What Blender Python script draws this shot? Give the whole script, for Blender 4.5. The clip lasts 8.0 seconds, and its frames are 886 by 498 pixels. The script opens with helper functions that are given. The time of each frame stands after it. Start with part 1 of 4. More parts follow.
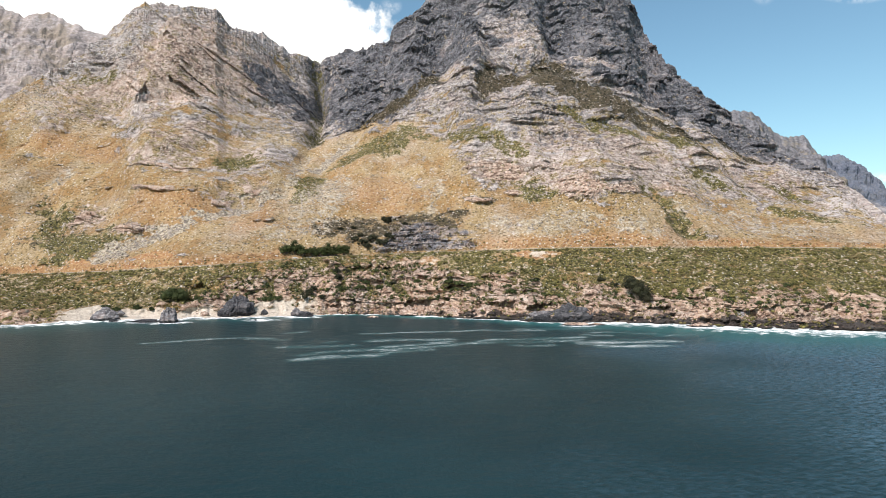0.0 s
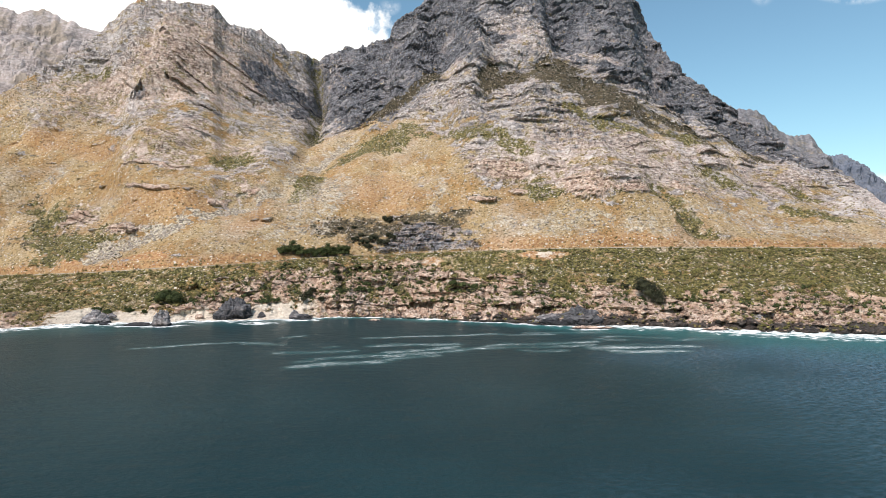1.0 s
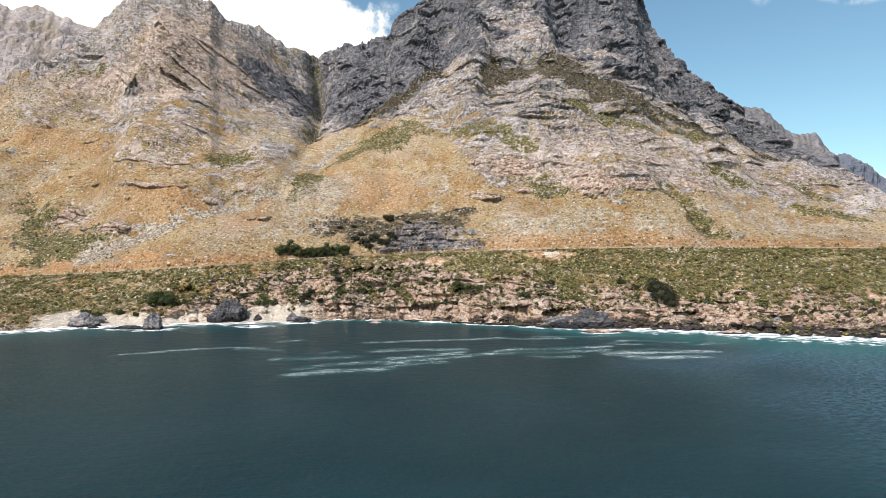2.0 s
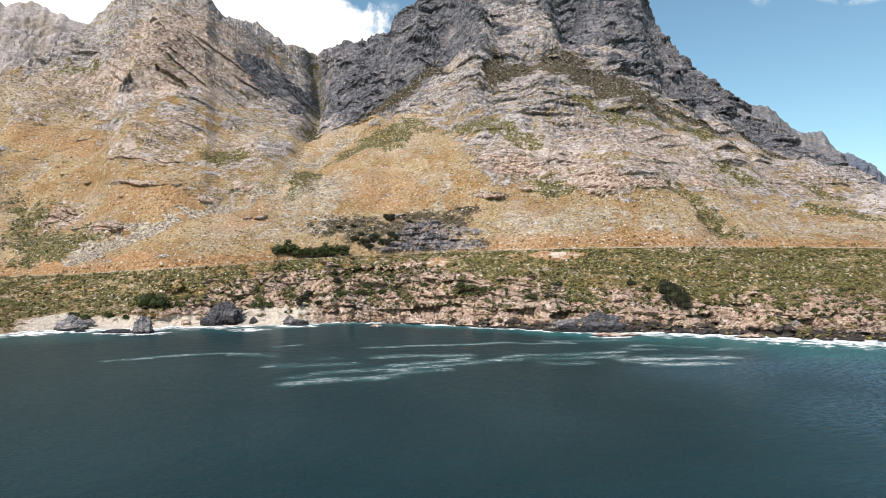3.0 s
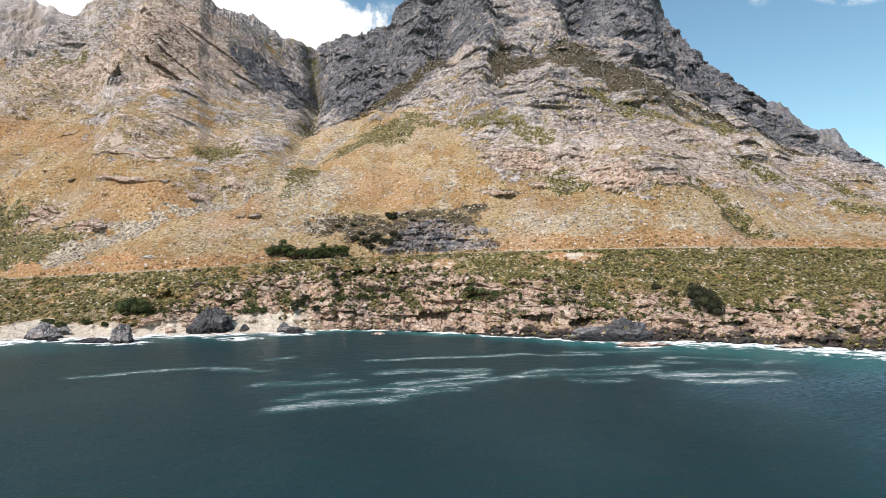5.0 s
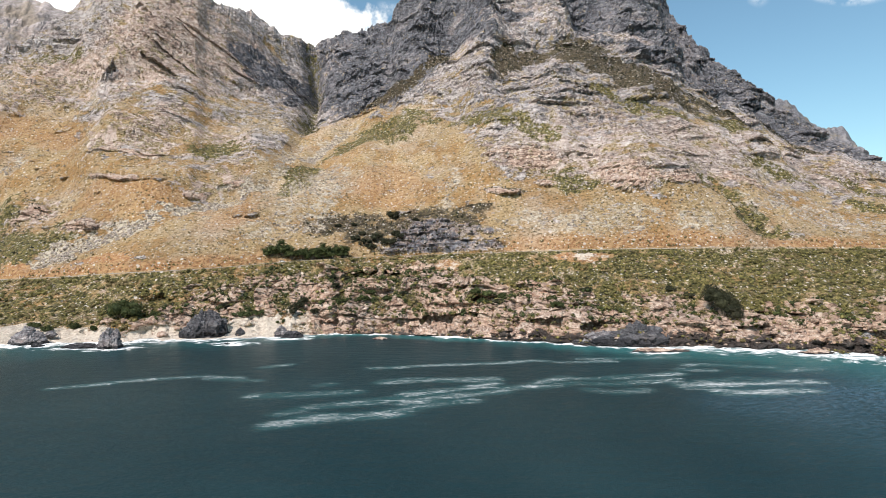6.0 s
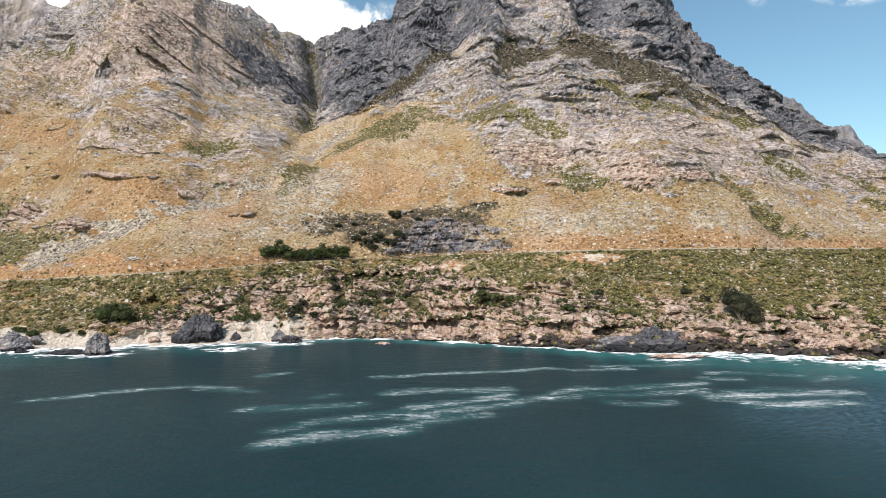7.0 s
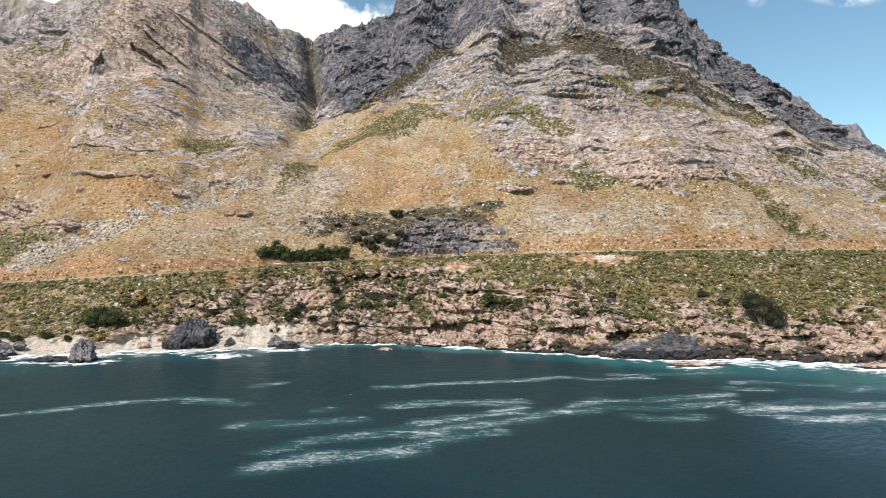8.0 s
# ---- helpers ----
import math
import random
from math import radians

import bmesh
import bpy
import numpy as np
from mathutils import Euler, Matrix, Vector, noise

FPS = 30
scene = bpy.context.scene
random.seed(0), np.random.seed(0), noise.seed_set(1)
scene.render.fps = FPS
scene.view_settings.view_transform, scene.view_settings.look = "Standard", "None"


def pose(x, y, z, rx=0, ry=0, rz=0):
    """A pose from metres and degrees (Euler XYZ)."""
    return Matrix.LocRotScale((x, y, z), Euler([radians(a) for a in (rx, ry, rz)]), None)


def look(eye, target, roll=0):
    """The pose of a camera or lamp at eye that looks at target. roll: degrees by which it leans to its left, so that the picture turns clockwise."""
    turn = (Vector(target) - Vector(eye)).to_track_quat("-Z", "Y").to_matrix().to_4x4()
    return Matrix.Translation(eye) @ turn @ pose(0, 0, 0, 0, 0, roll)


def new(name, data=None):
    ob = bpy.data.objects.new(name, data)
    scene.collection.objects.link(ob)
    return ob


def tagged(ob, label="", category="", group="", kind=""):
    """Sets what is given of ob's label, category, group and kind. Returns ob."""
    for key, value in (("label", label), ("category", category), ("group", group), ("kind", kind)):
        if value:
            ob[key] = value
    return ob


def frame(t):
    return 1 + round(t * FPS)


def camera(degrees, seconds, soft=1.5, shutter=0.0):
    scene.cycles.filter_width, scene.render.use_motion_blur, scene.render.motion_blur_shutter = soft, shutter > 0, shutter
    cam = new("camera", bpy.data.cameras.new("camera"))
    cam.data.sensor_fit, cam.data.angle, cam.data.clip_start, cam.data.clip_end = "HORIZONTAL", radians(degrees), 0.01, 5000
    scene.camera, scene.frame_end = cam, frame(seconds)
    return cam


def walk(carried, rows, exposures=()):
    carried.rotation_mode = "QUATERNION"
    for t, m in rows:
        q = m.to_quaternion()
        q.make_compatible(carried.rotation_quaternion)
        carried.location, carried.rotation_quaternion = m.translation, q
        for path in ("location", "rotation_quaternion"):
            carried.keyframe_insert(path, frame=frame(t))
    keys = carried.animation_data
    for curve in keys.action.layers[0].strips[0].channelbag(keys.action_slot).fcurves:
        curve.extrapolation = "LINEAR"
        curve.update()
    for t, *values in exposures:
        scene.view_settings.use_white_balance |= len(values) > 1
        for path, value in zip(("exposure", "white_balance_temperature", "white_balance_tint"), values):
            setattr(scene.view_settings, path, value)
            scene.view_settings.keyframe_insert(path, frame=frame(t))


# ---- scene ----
cam = camera(75.5, 8.0, soft=0.6)
PATH = [
    (0, (0.59, -0.274, 55.575), (0.668, 1.724, 55.569), 0.2),
    (0.5, (-0.938, 8.287, 55.574), (-0.859, 10.286, 55.569), 0.2),
    (1, (-2.596, 16.692, 55.277), (-2.515, 18.69, 55.273), 0.2),
    (1.5, (-4.185, 25.53, 55.114), (-4.102, 27.528, 55.11), 0.2),
    (3, (-7.381, 51.159, 54.911), (-7.295, 53.157, 54.908), 0.2),
    (3.5, (-8.548, 59.737, 54.963), (-8.461, 61.735, 54.959), 0.2),
    (4, (-9.66, 68.415, 55.081), (-9.573, 70.414, 55.078), 0.2),
    (4.5, (-11.018, 77.048, 55.07), (-10.929, 79.046, 55.068), 0.2),
    (6, (-14.805, 102.54, 55.345), (-14.714, 104.538, 55.343), 0.2),
    (6.5, (-16.211, 110.723, 55.482), (-16.119, 112.721, 55.481), 0.2),
    (7, (-17.783, 118.962, 55.719), (-17.689, 120.96, 55.717), 0.2),
    (7.5, (-19.051, 127.408, 55.868), (-18.956, 129.405, 55.868), 0.2),
    (8, (-20.072, 135.807, 55.874), (-19.977, 137.804, 55.874), 0.2),
]
walk(cam, [(t, look(eye, target, roll)) for t, eye, target, roll in PATH])


# ---------------------------------------------------------------- light and sky
SUN_ELEVATION, SUN_AZIMUTH = 50.0, -140.0     # degrees; azimuth clockwise from +y (behind the camera, to its left)
SKY, SUN, EXPOSURE = 0.125, 4.55, 0.36
scene.view_settings.exposure = EXPOSURE


class Nodes:
    """Short hand for building node trees."""

    def __init__(self, tree):
        self.tree = tree

    def add(self, kind, inputs=None, **settings):
        n = self.tree.nodes.new(kind)
        for key, value in settings.items():
            setattr(n, key, value)
        for key, value in (inputs or {}).items():
            if isinstance(value, bpy.types.NodeSocket):
                self.tree.links.new(value, n.inputs[key])
            else:
                n.inputs[key].default_value = value
        return n

    def math(self, operation, a, b=0.0, c=0.0, clamp=False):
        n = self.add("ShaderNodeMath", {0: a, 1: b, 2: c}, operation=operation, use_clamp=clamp)
        return n.outputs[0]

    def mix(self, fac, a, b, blend="MIX"):
        n = self.add("ShaderNodeMix", data_type="RGBA", blend_type=blend)
        for socket, value in ((n.inputs[0], fac), (n.inputs[6], a), (n.inputs[7], b)):
            if isinstance(value, bpy.types.NodeSocket):
                self.tree.links.new(value, socket)
            elif isinstance(value, (int, float)):
                socket.default_value = value
            else:
                socket.default_value = (*value, 1.0)[:4]
        return n.outputs[2]

    def noise(self, vector, scale, detail=6.0, rough=0.6, distortion=0.0):
        return self.add("ShaderNodeTexNoise", {"Vector": vector, "Scale": scale, "Detail": detail, "Roughness": rough,
                                               "Distortion": distortion}).outputs["Fac"]

    def ramp(self, fac, lo, hi):
        n = self.add("ShaderNodeMapRange", {"Value": fac, "From Min": lo, "From Max": hi}, interpolation_type="SMOOTHSTEP")
        return n.outputs[0]

    def attribute(self, name):
        return self.add("ShaderNodeAttribute", attribute_name=name).outputs["Fac"]

    def stretch(self, vector, sx, sy, sz, turn=(0.0, 0.0, 0.0)):
        return self.add("ShaderNodeMapping", {"Vector": vector, "Scale": (sx, sy, sz), "Rotation": turn}).outputs[0]


def make_world():
    world = bpy.data.worlds.new("sky")
    scene.world = world
    world.use_nodes = True
    world.node_tree.nodes.clear()
    n = Nodes(world.node_tree)
    sky = n.add("ShaderNodeTexSky", sky_type="NISHITA", sun_disc=False, sun_elevation=radians(SUN_ELEVATION),
                sun_rotation=radians(SUN_AZIMUTH), altitude=50.0, air_density=1.0, dust_density=0.9, ozone_density=0.9)
    way = n.add("ShaderNodeTexCoord").outputs["Generated"]
    xyz = n.add("ShaderNodeSeparateXYZ", {0: way})
    x, y, z = xyz.outputs
    # cumulus: a large bank beyond the saddle and scattered small clouds elsewhere
    puff = n.noise(way, 9.0, 9.0, 0.56, 0.15)
    fine = n.noise(way, 26.0, 6.0, 0.6)

    def bank(cx, cz, rx, rz, edge=0.33, ragged=0.7):
        """A cloud round the direction (cx, 1, cz), in tangents."""
        far = n.math("MAXIMUM", y, 0.05)
        dx = n.math("DIVIDE", n.math("SUBTRACT", n.math("DIVIDE", x, far), cx), rx)
        dz = n.math("DIVIDE", n.math("SUBTRACT", n.math("DIVIDE", z, far), cz), rz)
        r = n.math("SQRT", n.math("ADD", n.math("MULTIPLY", dx, dx), n.math("MULTIPLY", dz, dz)))
        r = n.math("ADD", r, n.math("MULTIPLY", n.math("SUBTRACT", puff, 0.5), ragged))
        r = n.math("ADD", r, n.math("MULTIPLY", n.math("SUBTRACT", fine, 0.5), ragged * 0.7))
        soft = n.ramp(r, 1.0 + edge * 0.3, 1.0 - edge)
        return n.math("MULTIPLY", soft, n.math("GREATER_THAN", y, 0.05))

    cover = bank(-0.42, 0.355, 0.37, 0.14, 0.12)
    for spec in ((0.61, 0.45, 0.020, 0.014, 1.4, 2.6), (0.77, 0.456, 0.07, 0.012, 0.9, 2.0), (-0.055, 0.418, 0.018, 0.012, 1.2, 2.0), (0.83, 0.118, 0.035, 0.022, 0.5, 0.8)):
        cover = n.math("MAXIMUM", cover, n.math("MULTIPLY", bank(*spec), n.math("MULTIPLY", n.ramp(fine, 0.38, 0.62), 0.7)))
    high = n.ramp(n.noise(n.stretch(way, 1, 1, 2), 2.6, 8.0, 0.55), 0.56, 0.70)
    high = n.math("MULTIPLY", high, n.ramp(z, 0.46, 0.60))
    behind = n.math("MULTIPLY", n.ramp(n.noise(way, 3.0, 8.0, 0.55), 0.55, 0.68), n.math("LESS_THAN", y, -0.05))
    cover = n.math("MAXIMUM", cover, n.math("MULTIPLY", n.math("MAXIMUM", high, behind), 0.9))
    white = n.mix(n.ramp(fine, 0.3, 0.7), (8.6, 8.5, 8.2), (9.6, 9.6, 9.5))
    n.add("ShaderNodeOutputWorld", {0: n.add("ShaderNodeBackground", {
        "Color": n.mix(cover, n.mix(1.0, sky.outputs[0], (0.86, 1.05, 0.98), "MULTIPLY"), white), "Strength": SKY}).outputs[0]})


make_world()
sun = new("sun", bpy.data.lights.new("sun", "SUN"))
sun.data.energy, sun.data.angle, sun.data.color = SUN, radians(0.53), (1.0, 0.925, 0.905)
_a, _e = radians(SUN_AZIMUTH), radians(SUN_ELEVATION)
sun.matrix_world = look((math.sin(_a) * math.cos(_e) * 900, math.cos(_a) * math.cos(_e) * 900, math.sin(_e) * 900), (0, 0, 0))

# ---------------------------------------------------------------- noise and small geometry tools
_rng = np.random.RandomState(7)
_perm = np.concatenate([_rng.permutation(256)] * 3)
_grad = np.stack([np.cos(np.arange(256) * 2.399963), np.sin(np.arange(256) * 2.399963)], 1)


def perlin(x, y, seed=0):
    """Gradient noise in about -1 to 1, for arrays."""
    x, y = np.asarray(x, float) + seed * 17.31, np.asarray(y, float) + seed * 9.77
    xi, yi = np.floor(x).astype(int), np.floor(y).astype(int)
    xf, yf = x - xi, y - yi
    u, v = xf * xf * xf * (xf * (xf * 6 - 15) + 10), yf * yf * yf * (yf * (yf * 6 - 15) + 10)
    out = 0.0
    for i in (0, 1):
        for j in (0, 1):
            g = _grad[_perm[_perm[(xi + i) & 255] + ((yi + j) & 255)]]
            out = out + (g[..., 0] * (xf - i) + g[..., 1] * (yf - j)) * np.where(i, u, 1 - u) * np.where(j, v, 1 - v)
    return out * 1.5


def fbm(x, y, octaves=4, seed=0, gain=0.5):
    total, amp = 0.0, 1.0
    for k in range(octaves):
        total, amp = total + amp * perlin(x * 2**k, y * 2**k, seed + k), amp * gain
    return total


def smooth(x, lo, hi):
    t = np.clip((x - lo) / (hi - lo), 0, 1)
    return t * t * (3 - 2 * t)


def mesh_object(name, verts, faces, material, attributes=None, smooth_shade=False):
    """One mesh object from arrays; faces: an (n, 3 or 4) array."""
    verts, faces = np.asarray(verts, np.float32), np.asarray(faces, np.int32)
    me = bpy.data.meshes.new(name)
    k = faces.shape[1]
    me.vertices.add(len(verts))
    me.vertices.foreach_set("co", verts.ravel())
    me.loops.add(faces.size)
    me.loops.foreach_set("vertex_index", faces.ravel())
    me.polygons.add(len(faces))
    me.polygons.foreach_set("loop_start", np.arange(0, faces.size, k, dtype=np.int32))
    me.polygons.foreach_set("loop_total", np.full(len(faces), k, np.int32))
    me.polygons.foreach_set("use_smooth", np.full(len(faces), smooth_shade))
    me.update(calc_edges=True)
    for key, values in (attributes or {}).items():
        me.attributes.new(key, "FLOAT", "POINT").data.foreach_set("value", np.asarray(values, np.float32).ravel())
    me.materials.append(material)
    return new(name, me)


def grid_faces(rows, cols):
    i = np.arange(rows - 1)[:, None] * cols + np.arange(cols - 1)[None]
    return np.stack([i, i + 1, i + cols + 1, i + cols], -1).reshape(-1, 4)


# ---------------------------------------------------------------- materials
def material(name):
    m = bpy.data.materials.new(name)
    m.use_nodes = True
    m.node_tree.nodes.clear()
    return m, Nodes(m.node_tree)


def finish(n, color, rough=0.9, height=None, strength=0.6, distance=1.0, specular=0.3, **more):
    inputs = {"Base Color": color, "Roughness": rough, "Specular IOR Level": specular, **more}
    if height is not None:
        inputs["Normal"] = n.add("ShaderNodeBump", {"Height": height, "Strength": strength, "Distance": distance}).outputs[0]
    n.add("ShaderNodeOutputMaterial", {0: n.add("ShaderNodeBsdfPrincipled", inputs).outputs[0]})


def dots(n, place, scale, share, size=0.34):
    """Separate round spots (stones, tufts), in a share of the cells."""
    cell = n.add("ShaderNodeTexVoronoi", {"Vector": place, "Scale": scale, "Randomness": 1.0})
    pick = n.add("ShaderNodeSeparateColor", {0: cell.outputs["Color"]})
    small = n.math("MULTIPLY", pick.outputs[1], size)
    inside = n.ramp(n.math("SUBTRACT", cell.outputs["Distance"], small), 0.10, 0.0)
    return n.math("MULTIPLY", inside, n.math("LESS_THAN", pick.outputs[0], share))


def blocks(n, place, scale, width):
    """Rock split into slabs: the dark joints between them, and a shade for each slab."""
    bent = n.add("ShaderNodeVectorMath", {0: n.stretch(place, *scale, (radians(2), radians(4), 0)),
                                          1: n.add("ShaderNodeTexNoise", {"Vector": place, "Scale": 0.06, "Detail": 5.0}).outputs["Color"]}, operation="ADD").outputs[0]
    gap = n.add("ShaderNodeTexVoronoi", {"Vector": bent, "Scale": 1.0, "Randomness": 0.9}, feature="DISTANCE_TO_EDGE").outputs["Distance"]
    cell = n.add("ShaderNodeTexVoronoi", {"Vector": bent, "Scale": 1.0, "Randomness": 0.9}).outputs["Color"]
    return n.ramp(gap, width, width * 0.2), n.add("ShaderNodeSeparateColor", {0: cell}).outputs[0]


def rock_color(n, place, dark=0.0, warm=0.0):
    """Bedded quartzite: pale grey to pinkish, with rusty stains and thin dark joints along the beds."""
    broad = n.noise(place, 0.016, 8.0, 0.62)
    beds = n.noise(n.stretch(place, 0.085, 0.085, 0.24, (radians(3), radians(5), 0)), 1.0, 9.0, 0.70, 0.25)
    blotch = n.noise(n.stretch(place, 1, 1, 1.7, (0.2, 0.9, 0.4)), 0.024, 8.0, 0.68)
    grain = n.noise(place, 0.20, 9.0, 0.76)
    col = n.mix(n.ramp(beds, 0.41, 0.59), (0.25, 0.208, 0.19), (0.64, 0.56, 0.51))
    col = n.mix(n.math("MULTIPLY", n.ramp(blotch, 0.47, 0.60), 0.7), col, n.mix(n.ramp(grain, 0.44, 0.58), (0.27, 0.19, 0.155), (0.58, 0.44, 0.36)))
    col = n.mix(warm, col, n.mix(n.ramp(grain, 0.42, 0.6), (0.45, 0.275, 0.185), (0.77, 0.575, 0.43)))
    # dark grey of the rock; on the peaks it also paints their shade
    dark_grey = n.mix(n.ramp(beds, 0.42, 0.60), (0.065, 0.066, 0.077), (0.235, 0.230, 0.242))
    col = n.mix(n.math("MULTIPLY", dark, n.ramp(broad, 0.78, 0.50)), col, dark_grey)
    joints, tone = blocks(n, place, (0.09, 0.09, 0.32), 0.095)
    small, fleck = blocks(n, place, (0.30, 0.30, 0.75), 0.10)
    col = n.mix(n.math("MULTIPLY", tone, 0.36), col, n.mix(dark, n.mix(warm, (0.60, 0.56, 0.535), (0.66, 0.50, 0.385)), (0.22, 0.22, 0.235)))
    col = n.mix(n.math("MULTIPLY", fleck, 0.24), col, n.mix(dark, n.mix(warm, (0.26, 0.215, 0.20), (0.46, 0.32, 0.245)), (0.075, 0.075, 0.085)))
    joints = n.math("MULTIPLY", n.math("MAXIMUM", n.math("MULTIPLY", joints, 0.95), n.math("MULTIPLY", small, 0.35)), n.math("MULTIPLY", n.ramp(grain, 0.62, 0.44), n.ramp(broad, 0.62, 0.42)))
    joints = n.math("MAXIMUM", joints, n.math("MULTIPLY", n.ramp(grain, 0.42, 0.36), 0.7))
    col = n.mix(joints, col, n.mix(warm, (0.070, 0.060, 0.060), (0.16, 0.090, 0.060)))
    pale = n.math("MULTIPLY", n.ramp(grain, 0.53, 0.61), 0.8)
    col = n.mix(pale, col, n.mix(dark, n.mix(warm, (0.68, 0.63, 0.60), (0.72, 0.585, 0.47)), (0.27, 0.27, 0.285)))
    return col, n.math("ADD", beds, n.math("MULTIPLY", joints, -0.35)), grain


def make_land():
    m, n = material("mountain_ground")
    place = n.add("ShaderNodeTexCoord").outputs["Object"]
    rock, dark, scree, green, ochre, pink, wet, sand, thick = (n.attribute(k) for k in ("rock", "dark", "scree", "green", "ochre", "pink", "wet", "sand", "thick"))
    ragged = n.math("SUBTRACT", n.noise(place, 0.11, 9.0, 0.76), 0.5)
    other = n.math("SUBTRACT", n.noise(n.stretch(place, 1.0, 1.0, 1.6, (1.0, 0.4, 0.3)), 0.085, 9.0, 0.74), 0.5)
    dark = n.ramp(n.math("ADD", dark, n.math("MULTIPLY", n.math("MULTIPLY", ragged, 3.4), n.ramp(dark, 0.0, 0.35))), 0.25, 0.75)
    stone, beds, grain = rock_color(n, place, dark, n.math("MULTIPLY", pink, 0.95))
    tuft = n.noise(place, 0.40, 8.0, 0.74)
    patch = n.noise(place, 0.026, 7.0, 0.66)
    runs = n.noise(n.stretch(place, 0.10, 0.035, 0.035), 1.0, 6.0, 0.65)
    # dry grass and low scrub on tan soil
    grass = n.mix(n.ramp(patch, 0.42, 0.58), (0.385, 0.222, 0.086), (0.46, 0.325, 0.165))
    grass = n.mix(n.math("MULTIPLY", n.ramp(runs, 0.44, 0.62), 0.35), grass, (0.52, 0.42, 0.30))
    grass = n.mix(n.math("MULTIPLY", n.ramp(tuft, 0.50, 0.41), 0.85), grass, (0.17, 0.115, 0.045))
    grass = n.mix(n.math("MULTIPLY", n.ramp(rock, 0.25, 0.6), 0.75), grass, n.mix(n.ramp(tuft, 0.42, 0.6), (0.15, 0.12, 0.055), (0.42, 0.345, 0.21)))
    soil = n.mix(n.ramp(tuft, 0.40, 0.60), (0.36, 0.165, 0.070), (0.53, 0.325, 0.155))
    stony = n.ramp(n.noise(place, 0.0095, 6.0, 0.62), 0.50, 0.66)
    grass = n.mix(n.math("MULTIPLY", stony, 0.5), grass, n.mix(n.ramp(tuft, 0.40, 0.6), (0.30, 0.225, 0.155), (0.66, 0.56, 0.455)))
    grass = n.mix(ochre, grass, soil)
    grass = n.mix(n.math("MULTIPLY", n.ramp(n.math("ADD", thick, n.math("MULTIPLY", other, 3.0)), 0.25, 0.7), 0.93), grass, n.mix(n.ramp(tuft, 0.42, 0.62), (0.034, 0.028, 0.020), (0.120, 0.096, 0.054)))
    cover = n.ramp(n.math("ADD", green, n.math("MULTIPLY", other, 3.4)), 0.38, 0.72)
    bush = n.mix(n.ramp(tuft, 0.40, 0.62), (0.042, 0.040, 0.014), (0.26, 0.22, 0.070))
    grass = n.mix(n.math("MULTIPLY", cover, n.ramp(tuft, 0.66, 0.54)), grass, bush)
    shrublets = n.math("MAXIMUM", dots(n, place, 0.26, 0.45, 0.26), dots(n, n.stretch(place, 1, 1, 1, (0.5, 0.2, 0.9)), 0.5, 0.5, 0.26))
    grass = n.mix(n.math("MULTIPLY", shrublets, 0.85), grass, (0.085, 0.066, 0.026))
    loose = n.math("MAXIMUM", dots(n, n.stretch(place, 1, 1, 1, (0.3, 0.7, 0.1)), 0.22, 0.55, 0.22), dots(n, n.stretch(place, 1, 1, 1, (0.9, 0.1, 0.4)), 0.48, 0.62, 0.28))
    grass = n.mix(n.math("MULTIPLY", loose, n.ramp(patch, 0.28, 0.50)), grass, (0.66, 0.60, 0.52))
    stones = n.ramp(n.noise(place, 0.34, 7.0, 0.78), 0.44, 0.54)
    rubble = n.mix(stones, (0.29, 0.22, 0.14), (0.62, 0.54, 0.42))
    grass = n.mix(n.ramp(n.math("ADD", scree, n.math("MULTIPLY", ragged, 3.2)), 0.28, 0.70), grass, rubble)
    edge = n.math("ADD", rock, n.math("MULTIPLY", ragged, 4.2))
    col = n.mix(n.ramp(edge, 0.42, 0.58), grass, stone)
    beach = n.mix(n.ramp(tuft, 0.38, 0.62), (0.64, 0.53, 0.415), (0.80, 0.70, 0.58))
    col = n.mix(n.ramp(n.math("ADD", sand, n.math("MULTIPLY", ragged, 2.5)), 0.3, 0.6), col, beach)
    damp = n.ramp(n.math("ADD", wet, n.math("MULTIPLY", n.math("SUBTRACT", grain, 0.5), 3.0)), 0.42, 0.66)
    col = n.mix(n.math("MULTIPLY", damp, 0.9), col, (0.030, 0.028, 0.028))
    height = n.math("ADD", n.math("MULTIPLY", grain, 1.2), n.math("ADD", n.math("MULTIPLY", beds, 1.3), n.math("MULTIPLY", tuft, 0.7)))
    finish(n, col, n.mix(damp, (0.92, 0.92, 0.92), (0.5, 0.5, 0.5)), height, 1.0, 2.0)
    return m


def make_far(name, tint, amount, dark_grey):
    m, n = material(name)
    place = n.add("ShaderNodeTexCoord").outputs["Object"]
    stone, beds, grain = rock_color(n, place, dark_grey)
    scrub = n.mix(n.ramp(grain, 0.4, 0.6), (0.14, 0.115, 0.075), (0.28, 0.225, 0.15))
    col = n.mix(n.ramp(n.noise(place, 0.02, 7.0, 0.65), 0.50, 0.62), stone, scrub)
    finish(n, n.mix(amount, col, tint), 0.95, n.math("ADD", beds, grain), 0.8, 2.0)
    return m


